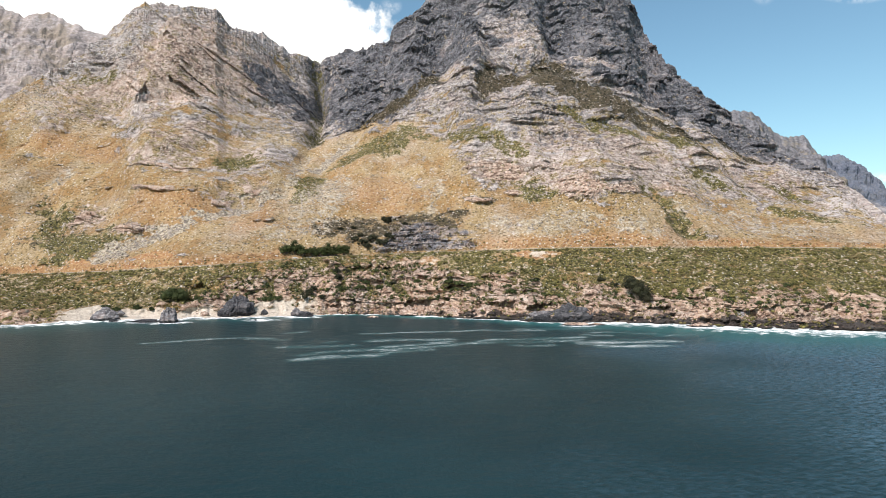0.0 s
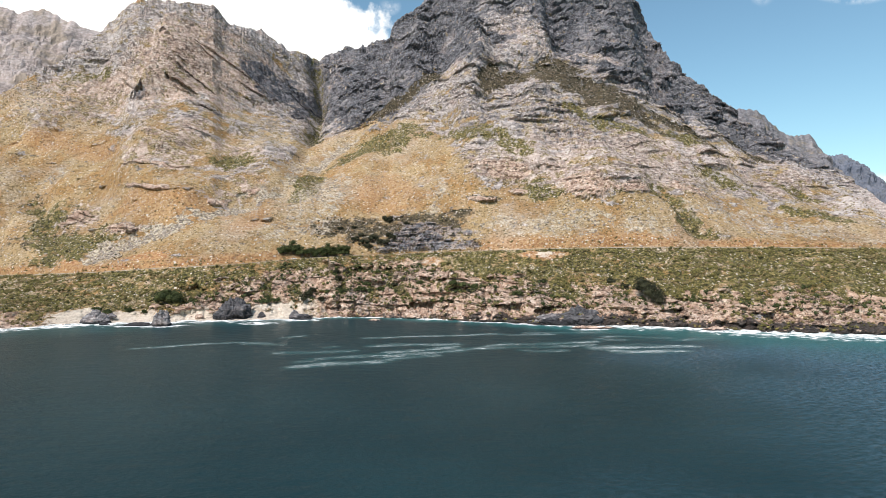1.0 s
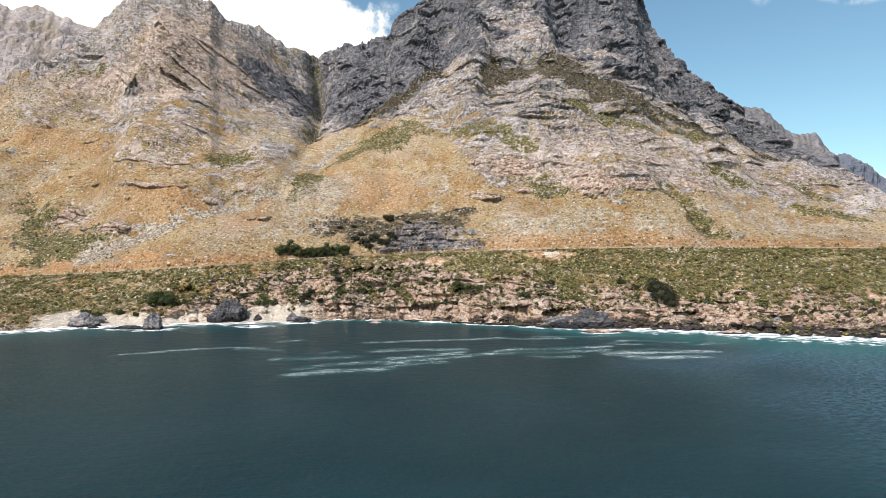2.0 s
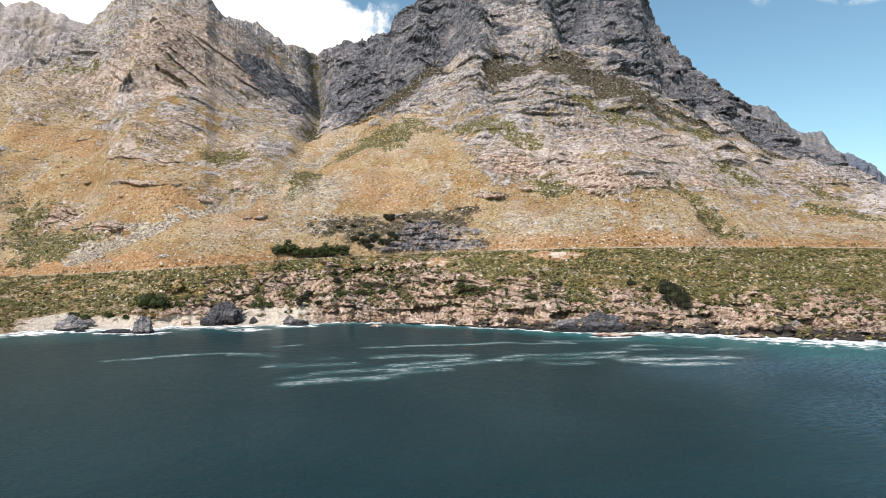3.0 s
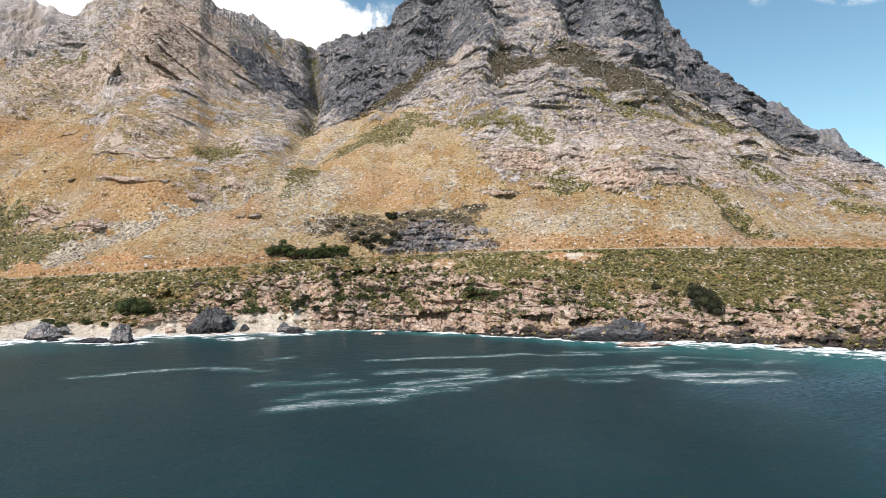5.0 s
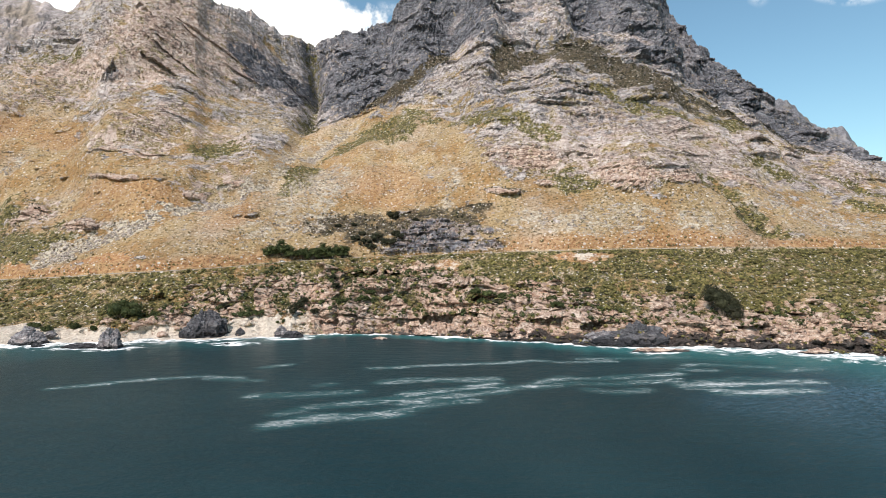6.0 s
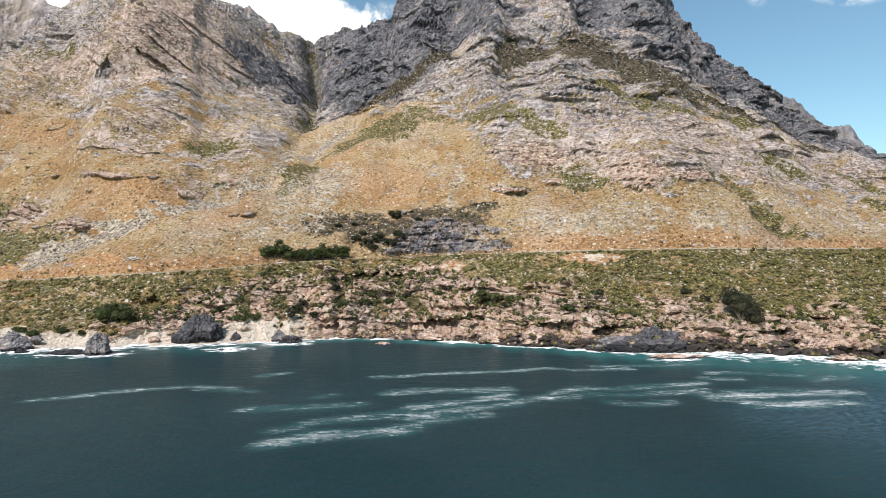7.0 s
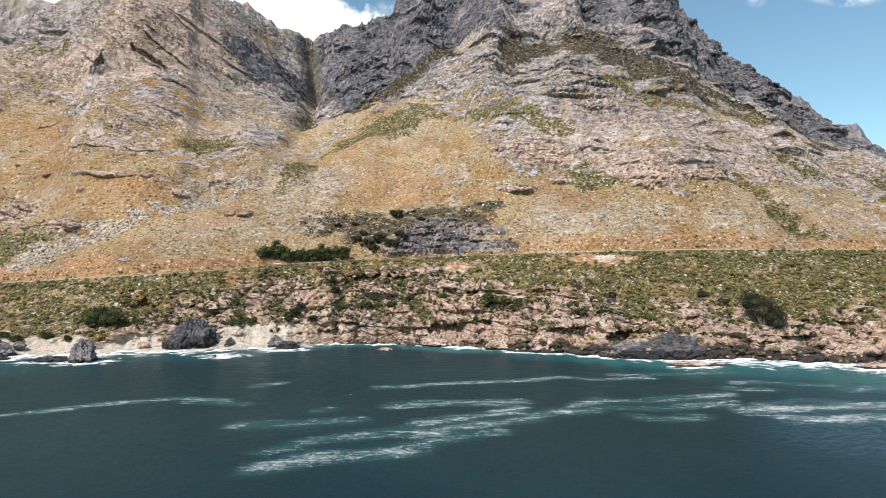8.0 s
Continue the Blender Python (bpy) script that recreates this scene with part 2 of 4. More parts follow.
def make_sea():
    m, n = material("sea_water")
    place = n.add("ShaderNodeTexCoord").outputs["Object"]
    foam, shallow, streak, ripple_glint = (n.attribute(k) for k in ("foam", "shallow", "streak", "ripple_glint"))
    murk = n.noise(place, 0.012, 4.0, 0.5)
    deep = n.mix(n.ramp(murk, 0.35, 0.7), (0.0080, 0.0260, 0.0315), (0.0120, 0.0340, 0.0400))
    # sky glints on the wind ripples, painted in as paler blue
    deep = n.mix(n.math("MULTIPLY", ripple_glint, n.ramp(n.noise(n.stretch(place, 0.6, 1.0, 1.0, (0, 0, radians(-28))), 0.62, 8.0, 0.80), 0.42, 0.60)), deep, (0.082, 0.155, 0.210))
    col = n.mix(n.math("MULTIPLY", shallow, 0.8), deep, (0.035, 0.135, 0.132))
    col = n.mix(n.math("MULTIPLY", n.ramp(streak, 0.0, 0.7), 0.5), col, (0.022, 0.085, 0.088))
    lace = n.noise(n.stretch(place, 0.6, 1.0, 1.0), 0.22, 9.0, 0.76, 0.6)
    fringe = n.ramp(n.math("ADD", foam, n.math("MULTIPLY", n.math("SUBTRACT", lace, 0.5), 6.2)), 0.38, 1.20)
    wisps = n.noise(n.stretch(place, 0.085, 0.50, 1.0, (0, 0, radians(-10))), 1.0, 10.0, 0.76, 0.9)
    flock = n.noise(n.stretch(place, 0.05, 0.12, 1.0, (0, 0, radians(-14))), 1.0, 9.0, 0.72, 1.0)
    drift = n.math("ADD", n.math("MULTIPLY", n.math("SUBTRACT", wisps, 0.5), 3.2), n.math("MULTIPLY", n.math("SUBTRACT", flock, 0.5), 2.6))
    flake = n.noise(n.stretch(place, 0.42, 0.50, 1.0, (0, 0, radians(-24))), 1.0, 9.0, 0.80, 1.2)
    drift = n.math("ADD", drift, n.math("MULTIPLY", n.math("SUBTRACT", flake, 0.5), 3.6))
    drift = n.ramp(n.math("ADD", n.math("MULTIPLY", streak, 1.10), drift), 0.50, 2.0)
    drift = n.math("MULTIPLY", drift, n.ramp(streak, 0.02, 0.30))
    fringe = n.math("MULTIPLY", fringe, n.ramp(foam, 0.01, 0.15))
    flecks = n.noise(n.stretch(place, 0.30, 0.75, 1.0), 1.0, 3.0, 0.5)
    flecks = n.math("MULTIPLY", n.ramp(flecks, 0.765, 0.79), n.ramp(n.noise(place, 0.03, 2.0, 0.5), 0.5, 0.6))
    white = n.math("MAXIMUM", fringe, n.math("MAXIMUM", n.math("MULTIPLY", drift, 0.62), flecks))
    col = n.mix(white, col, (0.80, 0.80, 0.78))
    swell = n.noise(n.stretch(place, 0.10, 0.22, 1.0, (0, 0, radians(14))), 1.0, 3.0, 0.5)
    chop = n.noise(n.stretch(place, 0.55, 0.9, 1.0, (0, 0, radians(-20))), 1.0, 6.0, 0.62)
    ripple = n.noise(n.stretch(place, 0.55, 1.05, 1.0, (0, 0, radians(-28))), 1.0, 7.0, 0.72, 0.4)
    height = n.math("ADD", n.math("MULTIPLY", swell, 0.8), n.math("MULTIPLY", chop, 0.40))
    height = n.math("ADD", height, n.math("MULTIPLY", n.math("MULTIPLY", ripple, ripple_glint), 1.0))
    finish(n, col, n.mix(white, (0.28, 0.28, 0.28), (0.8, 0.8, 0.8)), height, 0.6, 1.0, specular=0.07, IOR=1.33)
    return m


def make_asphalt():
    m, n = material("asphalt")
    place = n.add("ShaderNodeTexCoord").outputs["Object"]
    col = n.mix(n.noise(place, 0.8, 6.0, 0.7), (0.20, 0.185, 0.16), (0.32, 0.30, 0.26))
    finish(n, col, 0.85, n.noise(place, 8.0, 4.0, 0.6), 0.3, 0.05)
    return m


LAND, SEA, ASPHALT = make_land(), make_sea(), make_asphalt()
FAR_ROCK = make_far("far_rock", (0.36, 0.30, 0.275), 0.45, 0.35)
KNOLL_ROCK = make_far("knoll_rock", (0.20, 0.19, 0.195), 0.35, 1.0)
# blue haze and shade of distance mixed into the rock colour
HAZY_ROCK = make_far("hazed_rock", (0.085, 0.110, 0.155), 0.70, 0.8)


def make_leaf(name, low, high, odd):
    """Small leaves: colour differs from clump to clump and from bush to bush."""
    m, n = material(name)
    island = n.add("ShaderNodeNewGeometry").outputs["Random Per Island"]
    each = n.add("ShaderNodeObjectInfo").outputs["Random"]
    place = n.add("ShaderNodeTexCoord").outputs["Object"]
    col = n.mix(island, low, high)
    col = n.mix(n.math("MULTIPLY", n.ramp(n.noise(place, 0.09, 4.0, 0.6), 0.48, 0.60), 0.7), col, odd)
    col = n.mix(n.math("MULTIPLY", each, 0.35), col, low)
    finish(n, col, 0.75, specular=0.2)
    return m


def make_stone(name, dark, warm, black=0.0):
    m, n = material(name)
    place = n.add("ShaderNodeTexCoord").outputs["Object"]
    wet = n.attribute("wet")
    col, beds, grain = rock_color(n, n.stretch(place, 2.2, 2.2, 2.2), dark, warm)
    col = n.mix(black, col, (0.030, 0.030, 0.033))
    damp = n.ramp(n.math("ADD", wet, n.math("MULTIPLY", n.math("SUBTRACT", grain, 0.5), 1.6)), 0.40, 0.60)
    col = n.mix(n.math("MULTIPLY", damp, 0.92), col, (0.026, 0.025, 0.027))
    finish(n, col, n.mix(damp, (0.9, 0.9, 0.9), (0.45, 0.45, 0.45)), n.math("ADD", beds, grain), 1.0, 1.0)
    return m


def make_loose(name, low, high):
    m, n = material(name)
    island = n.add("ShaderNodeNewGeometry").outputs["Random Per Island"]
    place = n.add("ShaderNodeTexCoord").outputs["Object"]
    col = n.mix(island, low, high)
    col = n.mix(n.math("MULTIPLY", n.ramp(n.noise(place, 1.2, 6.0, 0.7), 0.52, 0.42), 0.6), col, (0.13, 0.11, 0.10))
    finish(n, col, 0.92, n.noise(place, 2.0, 5.0, 0.7), 0.6, 0.4)
    return m


GREEN_LEAF = make_leaf("bush_leaves", (0.022, 0.032, 0.010), (0.082, 0.096, 0.030), (0.06, 0.068, 0.026))
DARK_LEAF = make_leaf("dark_leaves", (0.016, 0.019, 0.010), (0.056, 0.056, 0.027), (0.042, 0.038, 0.022))
SCRUB_LEAF = make_leaf("scrub_leaves", (0.058, 0.056, 0.020), (0.30, 0.255, 0.085), (0.23, 0.165, 0.09))
DRY_LEAF = make_leaf("dry_tufts", (0.10, 0.075, 0.03), (0.36, 0.26, 0.12), (0.07, 0.06, 0.03))
GREY_STONE, PALE_STONE, DARK_STONE = make_stone("grey_sea_rock", 0.72, 0.0), make_stone("tan_sea_rock", 0.22, 0.9), make_stone("black_sea_rock", 0.9, 0.0, 0.55)
LOOSE_STONE = make_loose("loose_stone", (0.24, 0.19, 0.15), (0.54, 0.47, 0.40))
SHORE_STONE = make_loose("shore_cobble", (0.20, 0.13, 0.095), (0.48, 0.36, 0.27))


def make_bark():
    m, n = material("bark")
    place = n.add("ShaderNodeTexCoord").outputs["Object"]
    finish(n, n.mix(n.noise(place, 1.5, 6.0, 0.7), (0.06, 0.045, 0.03), (0.20, 0.16, 0.12)), 0.9, n.noise(place, 3.0, 5.0, 0.6), 0.6, 0.2)
    return m


BARK = make_bark()


def make_parapet():
    m, n = material("parapet_stone")
    place = n.add("ShaderNodeTexCoord").outputs["Object"]
    finish(n, n.mix(n.noise(place, 0.9, 7.0, 0.7), (0.24, 0.20, 0.155), (0.52, 0.46, 0.375)), 0.9, n.noise(place, 2.0, 5.0, 0.7), 0.6, 0.2)
    return m


PARAPET = make_parapet()


def make_plain(name, color, rough, metal=0.0):
    m, n = material(name)
    place = n.add("ShaderNodeTexCoord").outputs["Object"]
    finish(n, n.mix(n.noise(place, 4.0, 3.0, 0.5), color, tuple(c * 0.9 for c in color)), rough, Metallic=metal)
    return m


CAR_PAINT, CAR_GLASS, RUBBER = make_plain("white_paint", (0.80, 0.80, 0.79), 0.3), make_plain("tinted_glass", (0.03, 0.035, 0.04), 0.1), make_plain("rubber", (0.02, 0.02, 0.02), 0.8)

# ---------------------------------------------------------------- the lie of the land
# Everything is laid out by bearing: b = x / y, seen from the bay.
# shoreline: bearing, distance y at which the land meets the water
SHORE = [(-1.3, 330), (-0.80, 400), (-0.62, 423), (-0.544, 437), (-0.466, 443), (-0.386, 450), (-0.305, 455), (-0.224, 462), (-0.141, 476),
         (-0.057, 470), (0.026, 458), (0.109, 442), (0.192, 429), (0.276, 421), (0.361, 421), (0.444, 411), (0.526, 398),
         (0.609, 390), (0.665, 384), (0.85, 372), (1.3, 350)]
# road along the slope: bearing, distance, height
ROAD = [(-1.3, 690, 22), (-0.80, 620, 25), (-0.645, 575, 28.0), (-0.602, 560, 29.8), (-0.56, 550, 31.3), (-0.518, 538, 32.8), (-0.476, 528, 35.1),
        (-0.434, 520, 36.8), (-0.392, 515, 37.9), (-0.309, 522, 40.4), (-0.226, 540, 44.0), (-0.141, 556, 47.1),
        (-0.055, 560, 49.1), (0.031, 553, 51.3), (0.117, 535, 53.0), (0.203, 520, 54.5), (0.289, 510, 55.6),
        (0.376, 505, 56.2), (0.465, 503, 56.3), (0.554, 502, 56.5), (0.705, 500, 56.3), (1.3, 495, 56.0)]
# skyline of the two peaks, the saddle between them and the falling shoulder: bearing, distance, height
CREST_WEST = [(-1.3, 690, 90), (-1.08, 720, 121), (-0.898, 770, 178), (-0.714, 830, 257), (-0.62, 900, 327), (-0.536, 950, 398), (-0.493, 950, 439),
              (-0.472, 950, 455), (-0.441, 960, 453), (-0.408, 970, 453), (-0.391, 985, 462), (-0.35, 1000, 459),
              (-0.336, 1010, 444), (-0.297, 1050, 445), (-0.261, 1098, 453), (-0.23, 1120, 434), (-0.196, 1150, 435)]
CREST_EAST = [(-0.176, 1180, 434), (-0.152, 1180, 452), (-0.113, 1150, 448), (-0.056, 1110, 452), (-0.047, 1105, 483),
              (0, 1095, 519), (0.024, 1090, 530), (0.084, 1070, 587), (0.193, 1050, 632), (0.314, 1080, 597),
              (0.367, 1117, 550), (0.392, 1133, 492), (0.429, 1033, 401), (0.498, 987, 321), (0.55, 950, 273),
              (0.591, 930, 248), (0.685, 850, 187), (0.747, 798, 154), (0.84, 696, 99), (0.98, 606, 70), (1.3, 560, 60)]
CREST = CREST_WEST + CREST_EAST
ROAD_WIDTH = 7.5


def along(table, b, k):
    return np.interp(b, [r[0] for r in table], [r[k] for r in table])


def soft_along(table, b, k, width=0.012):
    """The table's value, rounded over its corners."""
    return sum(along(table, b + o * width, k) * w for o, w in ((-2, 0.1), (-1, 0.2), (0, 0.4), (1, 0.2), (2, 0.1)))


def line_distance(x, z, points):
    """Distance in the slope's face (x across, z up) from a polyline, and how far along it the nearest place is."""
    best, where = np.full(np.shape(x), 1e9), np.zeros(np.shape(x))
    for k, ((x0, z0), (x1, z1)) in enumerate(zip(points, points[1:])):
        dx, dz = x1 - x0, z1 - z0
        t = np.clip(((x - x0) * dx + (z - z0) * dz) / (dx * dx + dz * dz), 0, 1)
        d = np.hypot(x - x0 - t * dx, z - z0 - t * dz)
        where = np.where(d < best, (k + t) / (len(points) - 1), where)
        best = np.minimum(best, d)
    return best, where


def patches(x, z, spots, wobble):
    """0 to 1: inside any of the spots (x, z, half width, half height, slant in degrees)."""
    out = np.zeros(np.shape(x))
    for cx, cz, rx, rz, slant in spots:
        c, s = math.cos(radians(slant)), math.sin(radians(slant))
        u, v = ((x - cx) * c + (z - cz) * s) / rx, ((z - cz) * c - (x - cx) * s) / rz
        out = np.maximum(out, smooth(np.sqrt(u * u + v * v) + wobble, 1.25, 0.65))
    return out


_block = np.random.RandomState(3).rand(4096)


def ledges(z, x, period, seed, broken=0.25):
    """Beds of rock split into blocks: each juts out at its foot, lies back to its top, and differs from its neighbours."""
    zz = z / period + 0.45 * perlin(x / (period * 8), z / (period * 5), seed) + 0.012 * x / period
    bed = np.floor(zz)
    part = zz - bed
    cols = x / (period * 2.1) + 40 * _block[(bed.astype(int) * 37 + seed * 101) & 4095] + 0.5 * perlin(x / (period * 1.4), zz * 0.8, seed + 1)
    col = np.floor(cols)
    side = np.minimum(cols - col, 1 - (cols - col))
    block = _block[(bed.astype(int) * 571 + col.astype(int) * 1319 + seed * 17) & 4095]
    strength = np.clip(0.55 * block + 0.8 * perlin(x / (period * 5), bed * 7.13, seed + 3) + broken - 0.12, 0, 1)
    return strength * smooth(side, -0.02, 0.07) * (1 - 0.75 * part) * smooth(part, 0.0, 0.09)


# how much of the height is gained at 0.15, 0.45 and 0.75 of the way from road to skyline, by bearing
RISE = [(-0.9, 0.13, 0.42, 0.72), (-0.65, 0.11, 0.38, 0.68), (-0.5, 0.08, 0.30, 0.55), (-0.3, 0.10, 0.33, 0.60), (-0.2, 0.13, 0.41, 0.69),
        (-0.08, 0.12, 0.40, 0.70), (0.0, 0.12, 0.39, 0.64), (0.1, 0.11, 0.37, 0.68), (0.2, 0.11, 0.35, 0.57),
        (0.39, 0.15, 0.46, 0.74), (0.46, 0.17, 0.46, 0.70), (0.66, 0.12, 0.38, 0.70), (1.3, 0.14, 0.44, 0.74)]


def rise(b, h):
    """Share of the height gained at the share h of the way up."""
    one, two, three = (soft_along(RISE, b, k, 0.03) for k in (1, 2, 3))
    out = 0.0
    for o in (-0.05, 0.0, 0.05):
        g = h + o * np.minimum(h, 1 - h) * 4
        part = np.where(g < 0.15, g / 0.15 * one, np.where(g < 0.45, one + (g - 0.15) / 0.3 * (two - one),
                        np.where(g < 0.75, two + (g - 0.45) / 0.3 * (three - two), three + (g - 0.75) / 0.25 * (1 - three))))
        out = out + part / 3
    return out


def land_rows(b):
    """The undressed lie of the land: arrays (rows, columns) of x, y, z and the profile's place v:
    -1 to 0 sea bed, 0 to 1 shore to road, 1 to 2 across the road, 2 to 3 road to skyline, 3 to 4 the far side."""
    v = np.concatenate([np.linspace(-1, 0, 8)[:-1], np.linspace(0, 1, LOW_ROWS)[:-1], np.linspace(1, 2, 5)[:-1],
                        np.linspace(2, 3, HIGH_ROWS)[:-1], np.linspace(3, 4, 14)])[:, None]
    b = np.asarray(b)[None]
    ys = soft_along(SHORE, b, 1) + 5 * perlin(b * 38, 0 * b, 40) + 3.0 * perlin(b * 120, 0 * b, 41)
    yr, zr = soft_along(ROAD, b, 1), soft_along(ROAD, b, 2)
    yc, zc = soft_along(CREST, b, 1, 0.006), along(CREST, b, 2)
    jag = 4.5 * perlin(b * 75, 0 * b, 50) + 3.0 * np.abs(perlin(b * 190, 0 * b, 51)) + 2.0 * perlin(b * 420, 0 * b, 52)
    jag = jag * smooth(zc, 150, 330)
    s = np.clip(v, 0, 1)
    # below the road: a beach in the west, sea cliffs elsewhere, then a slope
    beach = smooth(b, -0.22, -0.28) * smooth(b, -0.62, -0.50)
    steep = np.interp(b, [-0.7, -0.5, -0.30, -0.16, 0.0, 0.2, 0.45, 0.8], [6, 4, 5, 13, 13, 9, 10, 12])
    foot = np.interp(b, [-0.7, -0.5, -0.30, -0.16, 0.0, 0.2, 0.45, 0.8], [0.15, 0.3, 0.3, 0.26, 0.22, 0.20, 0.24, 0.22])
    cliff = steep * smooth(s, 0, foot) ** (1 + 0.8 * beach)
    low = cliff + (zr - steep) * np.clip((s - foot * 0.7) / (1 - foot * 0.7), 0, 1) ** np.where(b < -0.3, 1.25, 1.08)
    y, z = ys + (yr - ys) * s, low
    y = np.where(v < 0, ys + v * 45, y)
    z = np.where(v < 0, v * 9, z)
    k = np.clip(v - 1, 0, 1)
    y, z = np.where(v > 1, yr + ROAD_WIDTH * k, y), np.where(v > 1, zr, z)
    # above it: a cut bank, then the mountain, steeper towards the top
    h = np.clip(v - 2, 0, 1)
    bank = 4.0 * smooth(h, 0, 0.012)
    up = bank + (zc - zr - 4.0) * rise(b, h)
    y, z = np.where(v > 2, yr + ROAD_WIDTH + (yc - yr - ROAD_WIDTH) * h, y), np.where(v > 2, zr + up + jag * smooth(h, 0.86, 1.0), z)
    w = np.clip(v - 3, 0, 1)
    y, z = np.where(v > 3, yc + 420 * w, y), np.where(v > 3, zc + jag * (1 - w) - (zc + 10) * w ** 0.8, z)
    return b * y, y, z, v + 0 * b


# ---------------------------------------------------------------- the land
LOW_ROWS, HIGH_ROWS, COLUMNS = 150, 330, 1150
GULLY = [(-213, 426), (-197, 383), (-179, 321), (-166, 236), (-160, 178), (-156, 140), (-160, 117), (-177, 110), (-202, 102), (-229, 84), (-257, 72), (-291, 59), (-319, 44)]
EAST_GULLY = [(236, 115), (248, 105), (251, 91), (247, 80), (250, 69), (264, 58)]
WEST_GULLY = [(-446, 108), (-409, 85), (-382, 63), (-359, 39)]
BUTTRESS = [(75, 425), (80, 340), (66, 285), (55, 245)]
SPUR = [(-394, 256), (-386, 278), (-381, 301), (-385, 342), (-392, 389), (-396, 455)]
CLEFT = [(52, 380), (30, 330), (-10, 287), (-50, 250)]
SCREE_LINE = [(-96, 218), (-118, 205), (-140, 160)]
# heights at which grass gives way to rock, and grey rock to dark rock with painted shade, across the face
ROCK_LINE = [(-700, 330), (-560, 300), (-529, 232), (-448, 228), (-344, 166), (-295, 134), (-220, 128), (-176, 126), (-172, 200), (-150, 240), (-100, 240), (-50, 232),
             (-10, 228), (26, 205), (44, 152), (60, 126), (108, 126), (143, 106), (185, 105), (218, 111), (264, 115), (321, 114), (375, 104), (400, 92), (500, 84), (600, 70)]
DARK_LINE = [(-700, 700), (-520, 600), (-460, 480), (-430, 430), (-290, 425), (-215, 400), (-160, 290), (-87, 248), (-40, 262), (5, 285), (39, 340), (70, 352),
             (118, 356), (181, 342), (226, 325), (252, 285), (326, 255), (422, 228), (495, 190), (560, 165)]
# shade put into the rock colour: cave, gully, its walls, dark flanks
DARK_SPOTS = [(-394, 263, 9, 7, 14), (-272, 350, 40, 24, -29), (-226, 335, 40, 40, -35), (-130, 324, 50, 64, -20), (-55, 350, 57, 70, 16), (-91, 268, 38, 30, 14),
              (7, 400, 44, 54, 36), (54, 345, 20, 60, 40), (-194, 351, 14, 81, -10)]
# sunlit faces, kept clear of the painted shade
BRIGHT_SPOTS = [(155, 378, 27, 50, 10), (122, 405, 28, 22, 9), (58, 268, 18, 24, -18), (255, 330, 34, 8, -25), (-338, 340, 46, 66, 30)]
GREEN_SPOTS = [(-45, 205, 54, 22, 10), (-91, 182, 36, 15, 32), (68, 197, 42, 13, -20), (105, 171, 26, 14, -28), (-136, 132, 16, 26, -30), (-138, 110, 18, 7, 18), (-353, 56, 51, 18, 7),
               (-405, 84, 18, 22, -20), (193, 221, 36, 9, -35), (243, 198, 34, 6, -30), (340, 135, 34, 6, -30), (336, 181, 59, 7, -22), (119, 119, 18, 13, -11), (-232, 167, 22, 14, 8),
               (-489, 315, 37, 9, 9), (470, 134, 30, 7, -30), (401, 88, 30, 6, -30)]
SHELF_SPOTS = [(185, 297, 36, 32, -25), (222, 257, 58, 25, -38), (119, 296, 38, 10, 12), (262, 222, 46, 12, -36), (92, 288, 14, 29, -20), (-41, 276, 46, 9, 28), (13, 312, 14, 24, -30),
               (322, 204, 62, 7, -28), (450, 205, 60, 6, -30)]
BURNT_SPOTS = [(-80, 76, 36, 11, 2), (-46, 70, 38, 17, 1), (0, 82, 46, 9, 0), (38, 90, 15, 5, -1), (61, 109, 18, 4, -4), (-71, 63, 10, 11, 2)]
CLIFF_BAND = [(6, 60, 38, 18, 0), (38, 58, 16, 10, -3), (-27, 55, 20, 11, 5)]
PINK_SPOTS = [(-345, 330, 90, 90, 0), (-480, 270, 90, 50, 20), (-299, 178, 86, 36, -2), (-209, 124, 34, 18, 14), (-375, 92, 27, 16, 26), (133, 143, 80, 30, -7), (248, 145, 80, 30, -2), (422, 154, 89, 42, -12), (219, 177, 98, 30, -10)]
# outcrops that stand proud of the grass
OUTCROPS = [(-305, 149, 42, 4, 0), (-296, 116, 40, 3, -8), (-305, 74, 24, 6, 2), (-218, 106, 10, 4, 10), (-376, 89, 17, 9, 24), (-190, 118, 14, 5, 10), (82, 141, 36, 10, 4), (101, 118, 12, 5, -7),
            (167, 119, 28, 14, -8), (269, 120, 28, 10, -6), (206, 114, 22, 6, 1), (61, 108, 15, 3, -3)]
PALE_SPOTS = [(-169, 158, 7, 40, -18), (-118, 207, 30, 9, 38), (-111, 115, 36, 34, 35), (-124, 75, 40, 13, 10), (16, 111, 10, 25, -15), (130, 79, 58, 16, 0), (205, 77, 24, 13, -13),
              (325, 84, 70, 18, -14), (-489, 257, 70, 28, 19), (-530, 286, 46, 15, 40), (-222, 231, 60, 22, -38), (-441, 145, 12, 20, -8)]
OCHRE_SPOTS = [(-418, 180, 48, 16, -12), (-485, 195, 36, 18, 9), (-45, 116, 48, 27, 0), (-172, 85, 20, 14, 24), (-375, 48, 12, 14, 0), (-270, 97, 70, 18, -2)]
BARE_EARTH = [(-334, 39, 19, 5, 1), (-250, 45, 25, 6, 3)]


